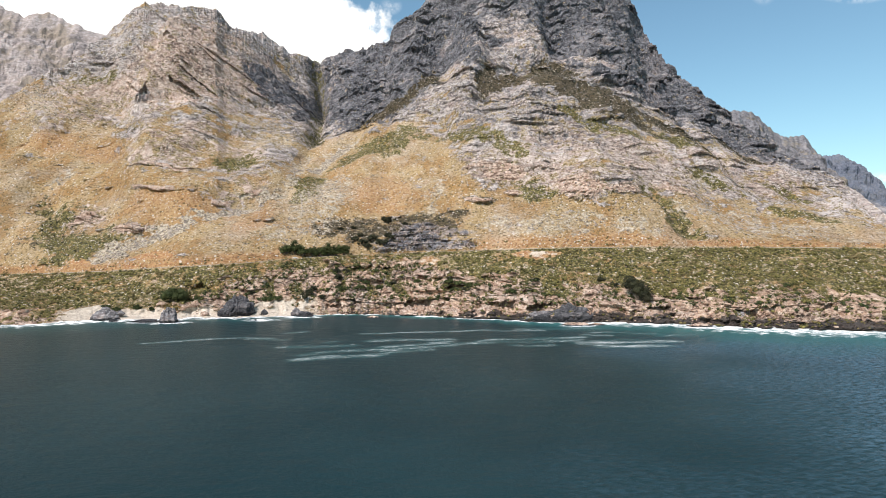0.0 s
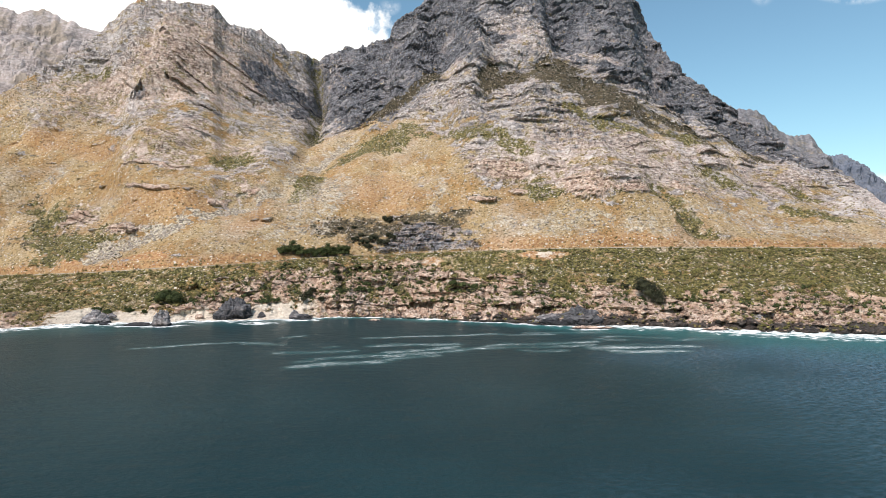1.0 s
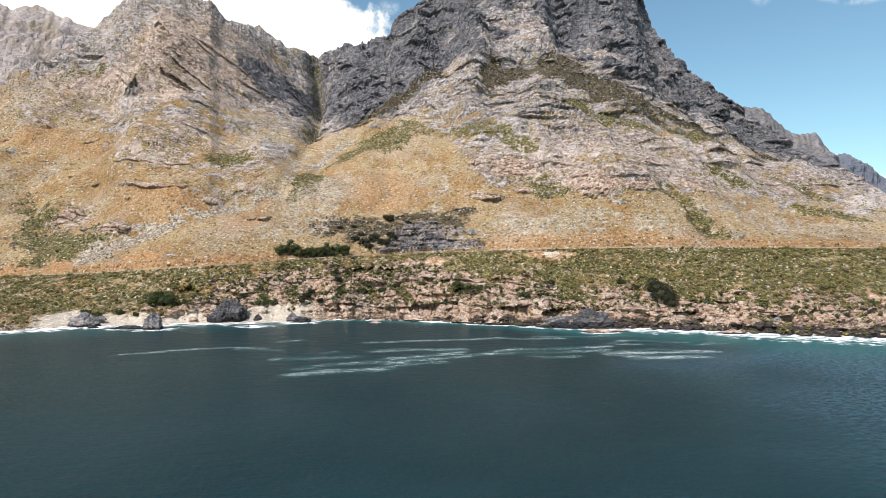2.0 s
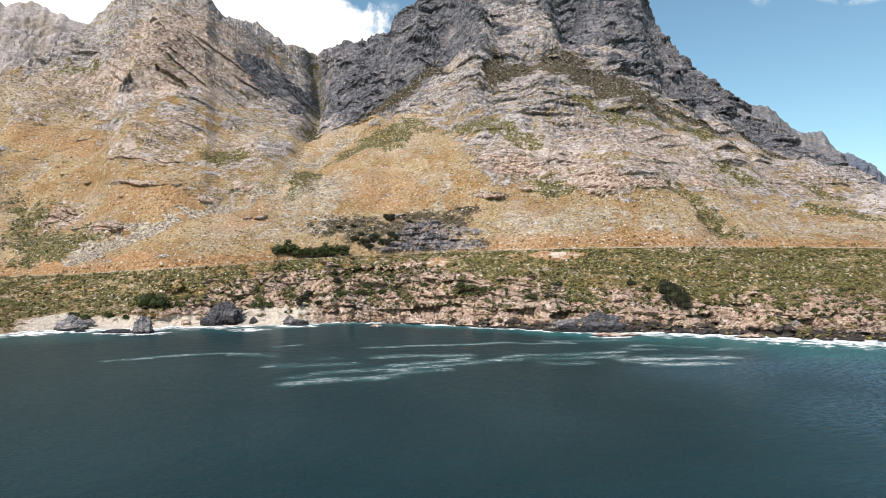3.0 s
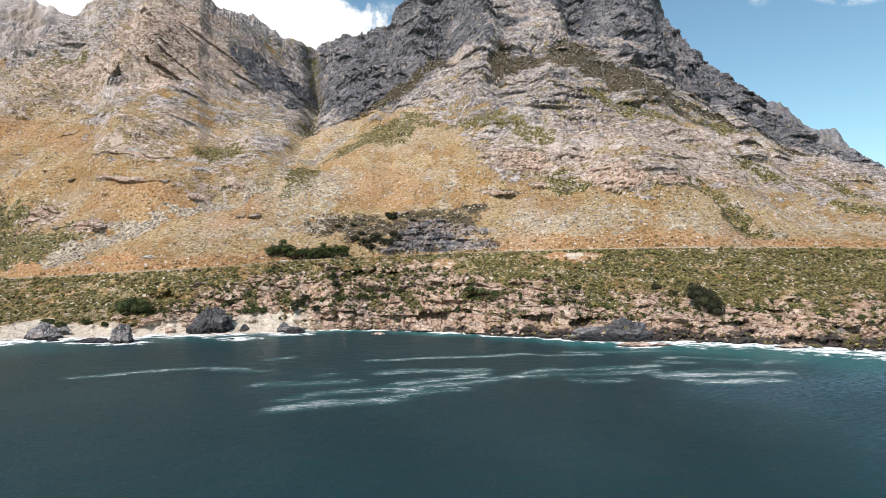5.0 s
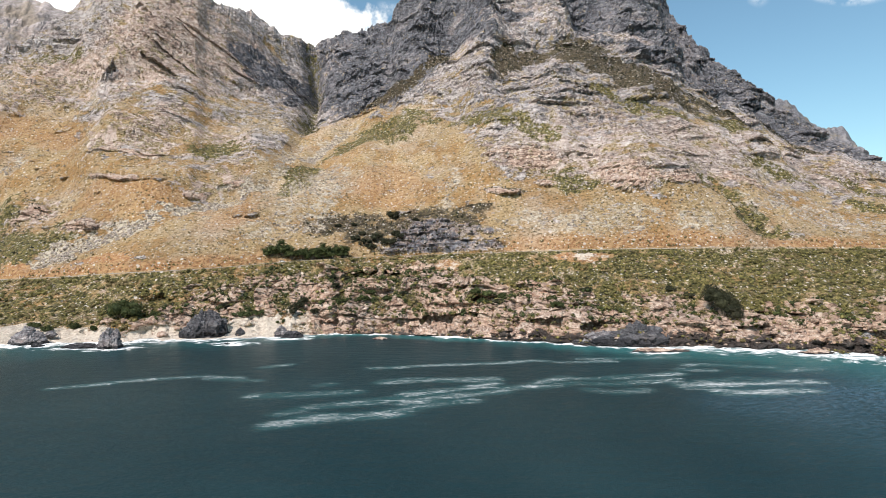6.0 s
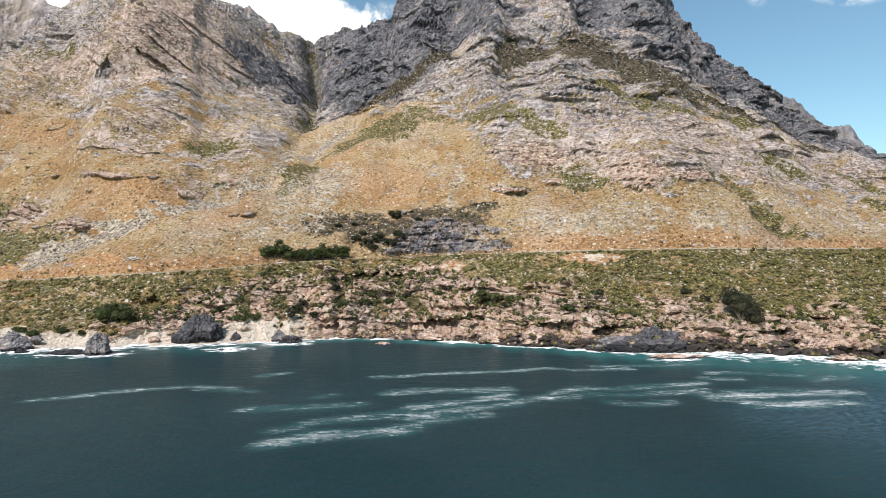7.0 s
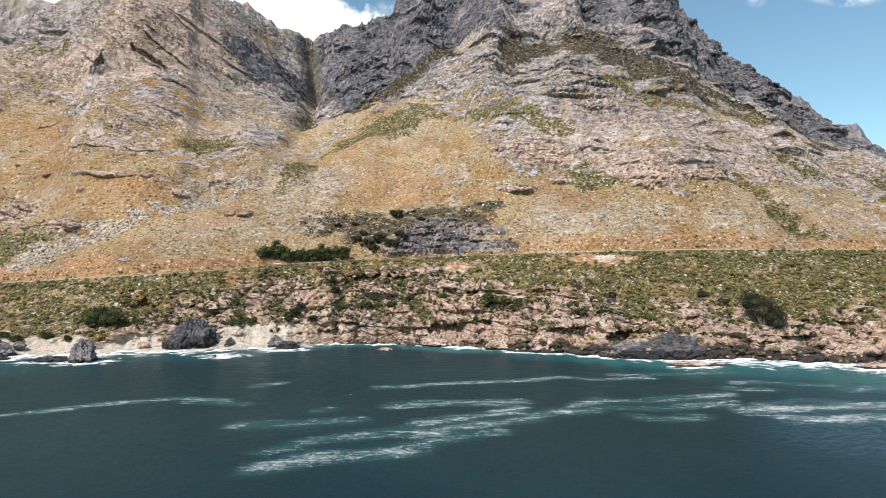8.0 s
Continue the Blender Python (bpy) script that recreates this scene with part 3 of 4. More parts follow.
# overhung hollows in the lower cliffs and on the mountain: x, z, half width, half height, depth, slant in degrees
HOLLOWS = [(-56, 34.5, 14, 3.4, 8, 4), (-36, 33, 11, 5.0, 9, -8), (12, 27, 18, 2.2, 5, -3), (4, 8, 20, 4.0, 7, 3), (64, 7.5, 14, 3.5, 6, 8), (93, 8, 11, 3.5, 6, 12),
           (181, 7, 10, 3.5, 5, 0), (-189, 19, 12, 3.5, 7, -6), (-73, 4.5, 6, 2.5, 4, 0), (204, 15, 12, 2.5, 4, -5), (30, 21, 12, 2.0, 4, 3), (240, 8, 12, 3, 5, 0)]
HIGH_HOLLOWS = [(-396, 264, 9, 8, 6, 15), (-335, 290, 36, 2.4, 5, -24), (-340, 272, 26, 2.6, 5, -20), (-384, 355, 12, 5, 4, -50), (-330, 340, 20, 2.0, 4, -35), (-350, 308, 16, 2.0, 4, -30)]


def dress(x, y, z, v):
    """Relief and ground cover of the land: displaced places and the shares of each cover."""
    w = 0.7 * y + 0.7 * z
    wob = 0.42 * fbm(x / 30, z / 15, 5, 3, 0.68)
    high, low = smooth(v, 2.0, 2.03), (v < 1) & (v >= -0.2)
    across = (v >= 1) & (v <= 2)
    h = np.clip(v - 2, 0, 1)
    dip = z + np.where(x < -180, 0.10 * (x + 180), 0.0) + 0.45 * (np.clip(x, -450, -180) + 340) * smooth(z, 180, 340)
    tops = smooth(h, 1.0, 0.93)
    # shares of cover
    line = np.interp(x, [p[0] for p in ROCK_LINE], [p[1] for p in ROCK_LINE])
    rock = smooth(z - line + 46 * wob, -14, 22) * high
    rock = np.maximum(rock, 0.75 * patches(x, z, PINK_SPOTS, wob) * high)
    rock = np.maximum(rock, smooth(perlin(x / 30, z / 9, 21) + 0.5 * perlin(x / 9, z / 4, 22), 0.45, 0.8) * 0.8 * high)
    # share of dark rock: holds the painted shade of flanks, less the sunlit faces
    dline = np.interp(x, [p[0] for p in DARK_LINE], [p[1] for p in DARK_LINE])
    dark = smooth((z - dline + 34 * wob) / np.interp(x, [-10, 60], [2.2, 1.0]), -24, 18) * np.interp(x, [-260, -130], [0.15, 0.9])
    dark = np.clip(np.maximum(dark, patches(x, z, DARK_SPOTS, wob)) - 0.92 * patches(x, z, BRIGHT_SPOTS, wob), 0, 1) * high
    dg, at = line_distance(x, z, GULLY)
    de, _ = line_distance(x, z, EAST_GULLY)
    dw, _ = line_distance(x, z, WEST_GULLY)
    db, _ = line_distance(x, z, BUTTRESS)
    dc, _ = line_distance(x, z, CLEFT)
    ds, _ = line_distance(x, z, SCREE_LINE)
    green = patches(x, z, GREEN_SPOTS, wob) * high
    bed = smooth(dg + 22 * wob, np.interp(at, [0, 0.3, 0.5, 0.6, 1], [15, 14, 9, 8, 12]), 3) * high
    green = np.maximum(green, np.maximum(bed * smooth(at, 0.30, 0.25), 0.8 * smooth(np.minimum(de * 0.8, dw) + 12 * wob, 14, 2) * high))
    burnt = patches(x, z, BURNT_SPOTS, wob) * high
    green = np.maximum(0.85 * green, 0.12 * burnt) + 0.25 * rock * (1 - dark)
    scree = np.maximum(np.maximum(smooth(ds + 14 * wob, 9, 2), bed * smooth(at, 0.29, 0.34) * np.interp(at, [0.3, 0.5, 0.6], [0.5, 0.6, 0.95])), 0.46 * patches(x, z, PALE_SPOTS, wob)) * high
    shelf = patches(x, z, SHELF_SPOTS, wob) * high
    thick = np.maximum(np.maximum(np.maximum(bed * smooth(at, 0.30, 0.25), 0.72 * burnt), 1.25 * shelf), np.maximum(smooth(np.minimum(de * 0.8, dw) + 12 * wob, 12, 2) * smooth(perlin(x / 10, z / 8, 27), -0.3, 0.35), 0.5 * patches(x, z, [(-395, 66, 32, 22, 50), (-335, 52, 50, 12, 0)], 1.6 * wob))) * high
    rock = rock * np.clip(0.66 + 0.22 * smooth(x, 30, 110) + 0.75 * perlin(x / 70, dip / 15, 23) + 0.45 * perlin(x / 20, dip / 6, 24) + 0.6 * dark + 0.35 * smooth(z, 200, 300), 0, 1)
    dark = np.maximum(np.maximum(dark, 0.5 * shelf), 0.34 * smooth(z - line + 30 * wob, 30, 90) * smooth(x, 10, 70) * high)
    proud = patches(x, z, OUTCROPS, wob) * high
    face = patches(x, z, BRIGHT_SPOTS, wob) * high
    rock = np.maximum(np.maximum(rock * (1 - 0.95 * shelf), 0.95 * proud), face)
    cliff_band = patches(x, z, CLIFF_BAND, wob) * smooth(v, 2.0, 2.006)
    rock, dark, green = np.maximum(rock, 0.9 * cliff_band), np.maximum(dark, 0.66 * cliff_band), green * (1 - 0.6 * cliff_band)
    green = green * (1 - 0.75 * shelf)
    thick = np.maximum(thick, 0.7 * cliff_band)
    rock = rock * (1 - 0.6 * green) * (1 - 0.8 * scree)
    ochre = smooth(h + 0.014 * wob, 0.028, 0.008) * (v > 2) * 0.75 * smooth(perlin(x / 40, 0 * x, 31), -0.9, -0.2)
    ochre = np.maximum(ochre, 0.5 * patches(x, z, OCHRE_SPOTS, wob) * high)
    ochre = np.maximum(ochre, smooth(h + 0.010 * wob, 0.016, 0.006) * (v > 2) * smooth(x, -330, -280) * smooth(x, -150, -200))
    ochre = np.maximum(ochre, 1.2 * patches(x, z, BARE_EARTH, 0.7 * wob) * high)
    ochre = ochre * (1 - 0.9 * patches(x, z, [(-22, 58, 78, 16, 0)], wob))
    # below the road
    s = np.clip(v, 0, 1)
    b = x / y
    cliff = np.interp(b, [-0.7, -0.5, -0.43, -0.36, -0.24, -0.05, 0.05, 0.16, 0.3, 0.45, 0.8], [0.12, 0.18, 0.34, 0.64, 0.80, 0.85, 0.66, 0.48, 0.40, 0.38, 0.40])
    bare = smooth(s + 0.30 * wob + 0.14 * perlin(x / 9, s * 9, 25), cliff + 0.05, cliff - 0.07) * low
    vein = smooth(perlin(x / 13 + 0.6 * perlin(x / 30, s * 3, 96), s * 1.5, 95) + 0.35 * wob, 0.10, 0.45) * smooth(b, -0.40, -0.30) * smooth(b, 0.06, -0.04) * smooth(s, 0.10, 0.25) * low
    bare = bare * (1 - 0.85 * vein)
    rock = np.where(low, bare, rock)
    sand = smooth(b, -0.13, -0.24) * smooth(b, -0.66, -0.56) * smooth(s + 0.25 * wob, 0.33, 0.20) * low
    rock = rock * (1 - 0.9 * sand)
    scar = patches(x, z, [(105, 49.5, 18, 3.6, 0), (8, 43, 10, 4.5, 0)], wob * 0.6) * low
    green = np.where(low, np.clip(0.66 + 0.12 * smooth(b, -0.1, 0.2) - 0.45 * bare - scar - sand + 0.3 * wob, 0, 1), green)
    thick = np.where(low, 0.75 * vein * (1 - scar), thick)
    sand = np.maximum(sand, 0.36 * scar)
    scree = np.where(low, 0.15 * (1 - bare), scree)
    ochre = np.where(low, np.maximum(scar, 0.40 * (1 - bare) * smooth(perlin(x / 18, s * 6, 33), 0.1, 0.5)), ochre)
    pink = np.maximum(np.maximum(np.maximum(np.interp(x, [-100, 60], [0.6, 0.34]) * patches(x, z, PINK_SPOTS, wob), 0.85 * proud), 0.6 * cliff_band), np.where(low, 0.75 + 0.35 * smooth(perlin(x / 45, z / 12, 34), -0.5, 0.3), 0.0))
    rock, green = np.where(across, 0, rock), np.where(across, 0, green)
    wet = smooth(z + 2.0 * perlin(x / 12, 0 * x, 35), np.interp(b, [0.05, 0.2], [6.5, 8.5]), 1.8) * np.where(low, np.interp(b, [-0.22, -0.1, 0.05, 0.16], [0, 0.5, 0.85, 1.25]), 0.0)
    # relief along the slope's normal
    out = 15 * fbm(x / 110, w / 150, 3, 5) * smooth(h, 0.02, 0.25) * tops
    out = out - np.interp(at, [0.0, 0.28, 0.36, 0.5, 1.0], [13, 10, 3, 4, 5]) * np.exp(-(dg / 11) ** 2) * high - 6 * np.exp(-(de / 7) ** 2) * high - 6 * np.exp(-(dw / 10) ** 2) * high
    out = out + 15 * np.exp(-(db / 20) ** 2) * high * tops - 11 * np.exp(-(dc / 14) ** 2) * high * tops
    # blunt edge of the main peak: a broad face to the west of it, a steep side to the east
    side = x - 178 - 0.12 * (z - 360)
    edge = np.where(side < 0, np.exp(-(side / 52) ** 2), np.exp(-(side / 16) ** 2)) * smooth(z, 320, 350) * smooth(z, 540, 450)
    out = out + 20 * edge * high * tops
    # spur that falls from the west peak: a steep shaded side to the west, a slabby face to the east
    side = x - np.interp(z, [p[1] for p in SPUR], [p[0] for p in SPUR])
    spur = np.where(side < 0, np.exp(-(side / 13) ** 2), np.exp(-(side / 62) ** 2)) * smooth(z, 258, 280) * smooth(z, 450, 390)
    out = out + 24 * spur * high * tops
    # broad valley that runs down from the saddle
    out = out - 42 * np.exp(-np.sqrt(dg ** 2 + 16) / 46) * smooth(z, 140, 320) * high * smooth(h, 1.0, 0.86)
    crags = rock * (0.35 + 0.65 * smooth(z, 150, 330))
    bold = smooth(fbm(x / 70, dip / 28, 2, 76), -0.35, 0.45)
    beds = (0.3 + 1.2 * bold) * (5.0 * ledges(dip, x, 11, 69) + 8.5 * ledges(dip, x, 21, 61)) + (0.4 + 0.8 * bold) * 2.6 * ledges(dip, x, 6.5, 64) + 1.2 * bold * ledges(dip, x, 3.4, 67)
    beds = beds + 7.0 * proud * ledges(dip, x, 8, 66, 0.6)
    cracks = -3.2 * smooth(np.abs(perlin(x / 12, w / 30, 71)), 0.10, 0.0) - 1.6 * smooth(np.abs(perlin(x / 5, w / 11, 72)), 0.12, 0.0)
    chunk = 3.6 * fbm(x / 24, w / 22, 4, 74)
    jut = rock * high * (0.85 + 0.4 * dark) * beds
    jut = jut * (1 - cliff_band) + cliff_band * (6.0 * ledges(z, x, 5.2, 97, 0.6) + 2.6 * ledges(z, x, 2.4, 98, 0.5))
    out = out + rock * high * (0.4 + 0.6 * dark) * cracks + crags * high * chunk * (1 + 0.9 * dark)
    out = out + (1 - rock) * high * 0.55 * fbm(x / 6, w / 6, 3, 77)
    shore = -1.8 * smooth(np.abs(perlin(x / 16, w / 30, 85)), 0.10, 0.0) + 4.2 * fbm(x / 30, w / 20, 4, 86)
    shelves = 7.0 * ledges(dip, x, 9, 81, 0.35) + 4.0 * ledges(dip, x, 4.2, 83, 0.35) + 1.7 * ledges(dip, x, 2.0, 84, 0.3)
    ends = smooth(s, 0.0, 0.03) * smooth(s, 1.0, 0.95)
    out = out + np.where(low, ends * (rock * shore + (1 - rock) * (0.7 * fbm(x / 5, w / 5, 3, 88) + 1.2 * fbm(x / 30, w / 30, 2, 89)) * (1 - sand)), 0)
    hollow = np.zeros(x.shape)
    for spots, where in ((HOLLOWS, low), (HIGH_HOLLOWS, v > 2)):
        for cx, cz, rx, rz, deep, slant in spots:
            c, s0 = math.cos(radians(slant)), math.sin(radians(slant))
            u, t = ((x - cx) * c + (z - cz) * s0) / rx + 0.5 * wob, ((z - cz) * c - (x - cx) * s0) / rz + 0.5 * wob
            t = t + 0.5 * perlin(x / 5, z / 30, 93)
            hollow = np.maximum(hollow, deep * smooth(perlin(x / 9, z / 9, 94), -0.55, -0.15) * smooth(np.abs(u), 1.0, 0.75) * smooth(t, -1.0, 0.7) * (t < 1.0) * where)
    jut = jut * (hollow < 1) - hollow
    jut = np.where(low, ends * (rock * shelves * (hollow < 1) - hollow), jut) * smooth(v, 3.0, 2.97)
    out = np.where(across | (v < 0), 0, out) * smooth(v, 4.0, 3.2)
    x = x + np.where(low | (v > 2), 0.5 * rock * perlin(w / 4, x / 4, 91), 0)
    jut = np.where(across | (v < 0), 0, jut)
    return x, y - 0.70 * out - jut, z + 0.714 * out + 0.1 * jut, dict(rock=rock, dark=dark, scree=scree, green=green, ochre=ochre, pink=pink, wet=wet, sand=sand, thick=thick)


def make_land_objects():
    b = np.concatenate([np.linspace(-1.3, -0.82, 40)[:-1], np.linspace(-0.82, 0.90, COLUMNS)[:-1], np.linspace(0.90, 1.3, 36)])
    x, y, z, v = land_rows(b)
    x, y, z, cover = dress(x, y, z, v)
    rows, cols = x.shape
    first_high = int(np.argmax(v[:, 0] >= 2.0))
    saddle = int(np.argmin(np.abs(b + 0.172)))
    spans = (("coastal_slope", slice(0, first_high + 1), slice(0, cols), "rocky shore and scrubby slope between sea and road"),
             ("mountain", slice(first_high, rows), slice(0, saddle + 1), "jagged peak of grey rock above tawny grass slopes"),
             ("mountain", slice(first_high, rows), slice(saddle, cols), "massive grey layered rock peak with dry grass apron"))
    for name, r, c, label in spans:
        pts = np.stack([x[r, c], y[r, c], z[r, c]], -1)
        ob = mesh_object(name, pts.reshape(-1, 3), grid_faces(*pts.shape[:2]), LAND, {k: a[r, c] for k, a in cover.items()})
        tagged(ob, label, "mountain" if name == "mountain" else "hillside", kind="structure")
    return x, y, z, v, cover


LX, LY, LZ, LV, COVER = make_land_objects()


def make_ridge(name, crest, mat, label, depth, seed, rough=1.0):
    """A ridge farther off: a face that falls from a crest towards the bay and away on the far side."""
    cx, cy, cz = (np.interp(np.linspace(0, 1, 360), np.linspace(0, 1, len(crest)), [c[k] for c in crest]) for k in range(3))
    cz = cz + rough * (5 * perlin(cx / 26, 0 * cx, seed) + 3.5 * perlin(cx / 9, 0 * cx, seed + 1))
    t = np.concatenate([np.linspace(0, 1, 120)[:-1], np.linspace(1, 1.6, 16)])[:, None]
    y = cy[None] - depth * (1 - t)
    z = np.where(t < 1, cz[None] * np.clip(t, 0, 1) ** 1.1, cz[None] * (1 - (t - 1) * 1.6))
    x = cx[None] * (y / cy[None]) ** 0.5
    fall = smooth(t, 1.0, 0.9) * smooth(t, 0.0, 0.1)
    out = fall * rough * (14 * fbm(x / 90, z / 90, 3, seed + 4) + 6 * fbm(x / 24, z / 20, 3, seed + 7)
                          + 5 * ledges(z + 0.35 * x, x, 22, seed + 9) + 3 * ledges(z + 0.35 * x, x, 9, seed + 10))
    pts = np.stack([x, y - 0.7 * out, z + 0.7 * out], -1)
    return tagged(mesh_object(name, pts.reshape(-1, 3), grid_faces(*pts.shape[:2]), mat), label, "mountain", kind="structure")


make_ridge("mountain_ridge", [(-1087, 1150, 446), (-928, 1150, 537), (-854, 1150, 533), (-821, 1150, 521), (-779, 1150, 508), (-757, 1150, 507),
                              (-733, 1160, 518), (-709, 1160, 503), (-665, 1160, 486), (-636, 1170, 479), (-583, 1170, 451), (-505, 1170, 407)],
           FAR_ROCK, "pale grey rocky ridge behind the peak", 420, 101)
make_ridge("mountain_ridge", [(547, 1120, 295), (627, 1120, 329), (652, 1120, 331), (685, 1130, 318), (733, 1140, 284), (769, 1150, 285), (789, 1150, 289),
                              (811, 1150, 264), (829, 1150, 231), (871, 1150, 194), (1004, 1150, 107)],
           KNOLL_ROCK, "grey rock knolls beyond the falling shoulder", 300, 121)
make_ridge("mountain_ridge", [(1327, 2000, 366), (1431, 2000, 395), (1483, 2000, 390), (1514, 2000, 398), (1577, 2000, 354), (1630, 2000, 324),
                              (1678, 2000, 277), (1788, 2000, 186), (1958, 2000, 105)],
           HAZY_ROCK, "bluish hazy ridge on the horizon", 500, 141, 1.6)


# ---------------------------------------------------------------- the sea
DRIFT_FOAM = [(5.7, 0.8, -158, 333, -146, 337, -137, 344, -109, 353, -90, 350),
           (4.8, 0.6, -103, 348, -80, 344),
           (5.7, 0.7, -85, 371, -75, 376),
           (5.7, 0.85, -35, 367, 0, 375, 21, 377, 45, 383, 54, 379, 82, 380),
           (7.6, 0.85, -29, 340, -11, 343, 18, 344),
           (7.6, 0.9, -18, 319, -8, 323, 4, 327, 17, 336),
           (7.6, 0.9, -19, 309, -5, 315, 7, 320, 18, 323),
           (7.6, 0.7, -38, 307, -26, 311, -19, 313),
           (9.5, 0.95, -60, 284, -52, 288, -44, 291, -35, 292, -24, 295),
           (7.6, 0.6, -61, 295, -52, 302, -39, 306),
           (7.6, 0.6, -76, 320, -58, 319, -38, 323),
           (5.7, 0.5, -54, 334, -49, 338),
           (7.6, 0.6, -22, 296, -14, 303, 5, 311)]
EAST_FOAM = [(7.6, 0.8, 19, 327, 32, 333, 48, 345, 62, 343, 78, 346, 101, 352),
           (7.6, 0.75, 31, 330, 49, 335, 69, 334, 95, 341),
           (7.6, 0.6, 53, 324, 62, 320, 76, 324),
           (9.5, 0.9, 94, 329, 116, 331, 134, 333, 151, 336),
           (11.4, 0.95, 105, 321, 119, 319, 139, 322),
           (7.6, 0.6, 104, 337, 124, 343, 139, 339),
           (7.6, 0.7, 115, 372, 133, 370, 152, 365),
           (7.6, 0.6, 106, 361, 121, 358),
           (7.6, 0.7, 153, 357, 173, 362),
           (5.7, 0.6, 67, 387, 96, 388, 125, 390)]


def make_water():
    def axis(parts):
        return np.unique(np.concatenate([np.arange(*p) for p in parts]))
    gx = axis([(-5000, -500, 300), (-500, 500, 2.2), (500, 5001, 300)])
    gy = axis([(-4900, 0, 220), (0, 120, 10), (120, 500, 2.0), (500, 5000, 300)])
    x, y = np.meshgrid(gx, gy)
    b = x / np.maximum(y, 60)
    ys = soft_along(SHORE, b, 1) + 5 * perlin(b * 38, 0 * b, 40) + 3.0 * perlin(b * 120, 0 * b, 41)
    off = np.where((y > 80) & (np.abs(b) < 1.3), ys - y, 300.0)
    swash = np.interp(b, [-0.7, -0.6, -0.5, -0.3, -0.22, -0.05, 0.05, 0.2, 0.3, 0.45, 0.65], [22, 24, 22, 14, 8, 4, 6, 12, 24, 28, 38])
    foam = smooth(off + 4 * perlin(x / 14, y / 9, 201), swash, swash * 0.1)
    ring = np.zeros(x.shape)
    for rx, ry, rr in ROCK_RINGS:
        ring = np.maximum(ring, smooth(np.hypot((x - rx) / 1.5, y - ry) + 2.5 * perlin(x / 8, y / 6, 203), rr + 6, rr * 0.4))
    foam = np.maximum(foam, ring)
    shallow = np.maximum(smooth(off + 10 * perlin(x / 40, y / 20, 205), swash * 2.6 + 8, 0), smooth(ring, 0, 1) * 0.7)
    shallow = shallow * np.interp(b, [-0.3, -0.1], [0.4, 1.0])
    streak = np.zeros(x.shape)
    for width, strength, *pts in DRIFT_FOAM + EAST_FOAM:
        d, _ = line_distance(x, y, [(pts[k], pts[k + 1]) for k in range(0, len(pts), 2)])
        streak = np.maximum(streak, strength * smooth(d + 0.3 * width * perlin(x / 25, y / 9, 207), width, 0))
    # where wind ripples the water and the painted glints lie
    ripple_glint = smooth(x - 0.30 * (y - 150) + 50 * fbm(x / 120, y / 90, 3, 209), 40, 190) * smooth(y + 20 * perlin(x / 60, y / 30, 211), 380, 320)
    pts = np.stack([x, y, 0 * x], -1)
    ob = mesh_object("water", pts.reshape(-1, 3), grid_faces(*x.shape), SEA, {"foam": foam, "shallow": shallow, "streak": streak, "ripple_glint": ripple_glint}, True)
    return tagged(ob, "dark teal sea with white foam streaks along the shore", "sea", kind="structure")


# sea rocks and the foam round them: x, y, reach
ROCK_RINGS = [(-183, 424, 9), (-200, 427, 8), (-236, 438, 8), (-146, 456, 10), (-125, 460, 6), (-94, 457, 8), (-120, 437, 6), (114, 404, 7), (205, 392, 8)]
make_water()

# ---------------------------------------------------------------- the road
def make_road():
    b = np.linspace(-1.25, 1.25, 900)
    y, z = soft_along(ROAD, b, 1), soft_along(ROAD, b, 2)
    rows = [np.stack([b * (y + o), y + o, z + dz], -1) for o, dz in ((0.5, -0.3), (0.6, 0.12), (3.6, 0.18), (6.6, 0.12), (6.7, -0.3))]
    pts = np.stack(rows)
    ob = mesh_object("road", pts.reshape(-1, 3), grid_faces(*pts.shape[:2]), ASPHALT)
    tagged(ob, "narrow grey coastal road cut into the slope", "road", kind="structure")


make_road()


# ---------------------------------------------------------------- things on the land
LB = LX[0] / LY[0]


def ground(x, y):
    """Height of the dressed land at a place."""
    col = int(np.argmin(np.abs(LB - x / y)))
    row = int(np.argmin(np.abs(LY[7:, col] - y))) + 7
    return float(LZ[row, col])


def part(name, verts, faces, mat, parent, label="", attributes=None):
    ob = mesh_object(name, verts, faces, mat, attributes)
    ob.parent = parent
    return tagged(ob, label) if label else ob


def ico(subdivisions):
    bm = bmesh.new()
    bmesh.ops.create_icosphere(bm, subdivisions=subdivisions, radius=1.0)
    verts = np.array([v.co[:] for v in bm.verts])
    faces = np.array([[v.index for v in f.verts] for f in bm.faces])
    bm.free()
    return verts, faces


ICO1, ICO2, ICO5 = ico(1), ico(2), ico(5)


def noise3(p, scale, seed):
    """Cheap solid noise from three crossed sheets."""
    q = p * scale
    return (perlin(q[:, 0], q[:, 1], seed) + perlin(q[:, 1] + 7.7, q[:, 2], seed + 1) + perlin(q[:, 2] + 3.1, q[:, 0] + 5.3, seed + 2)) * 0.6


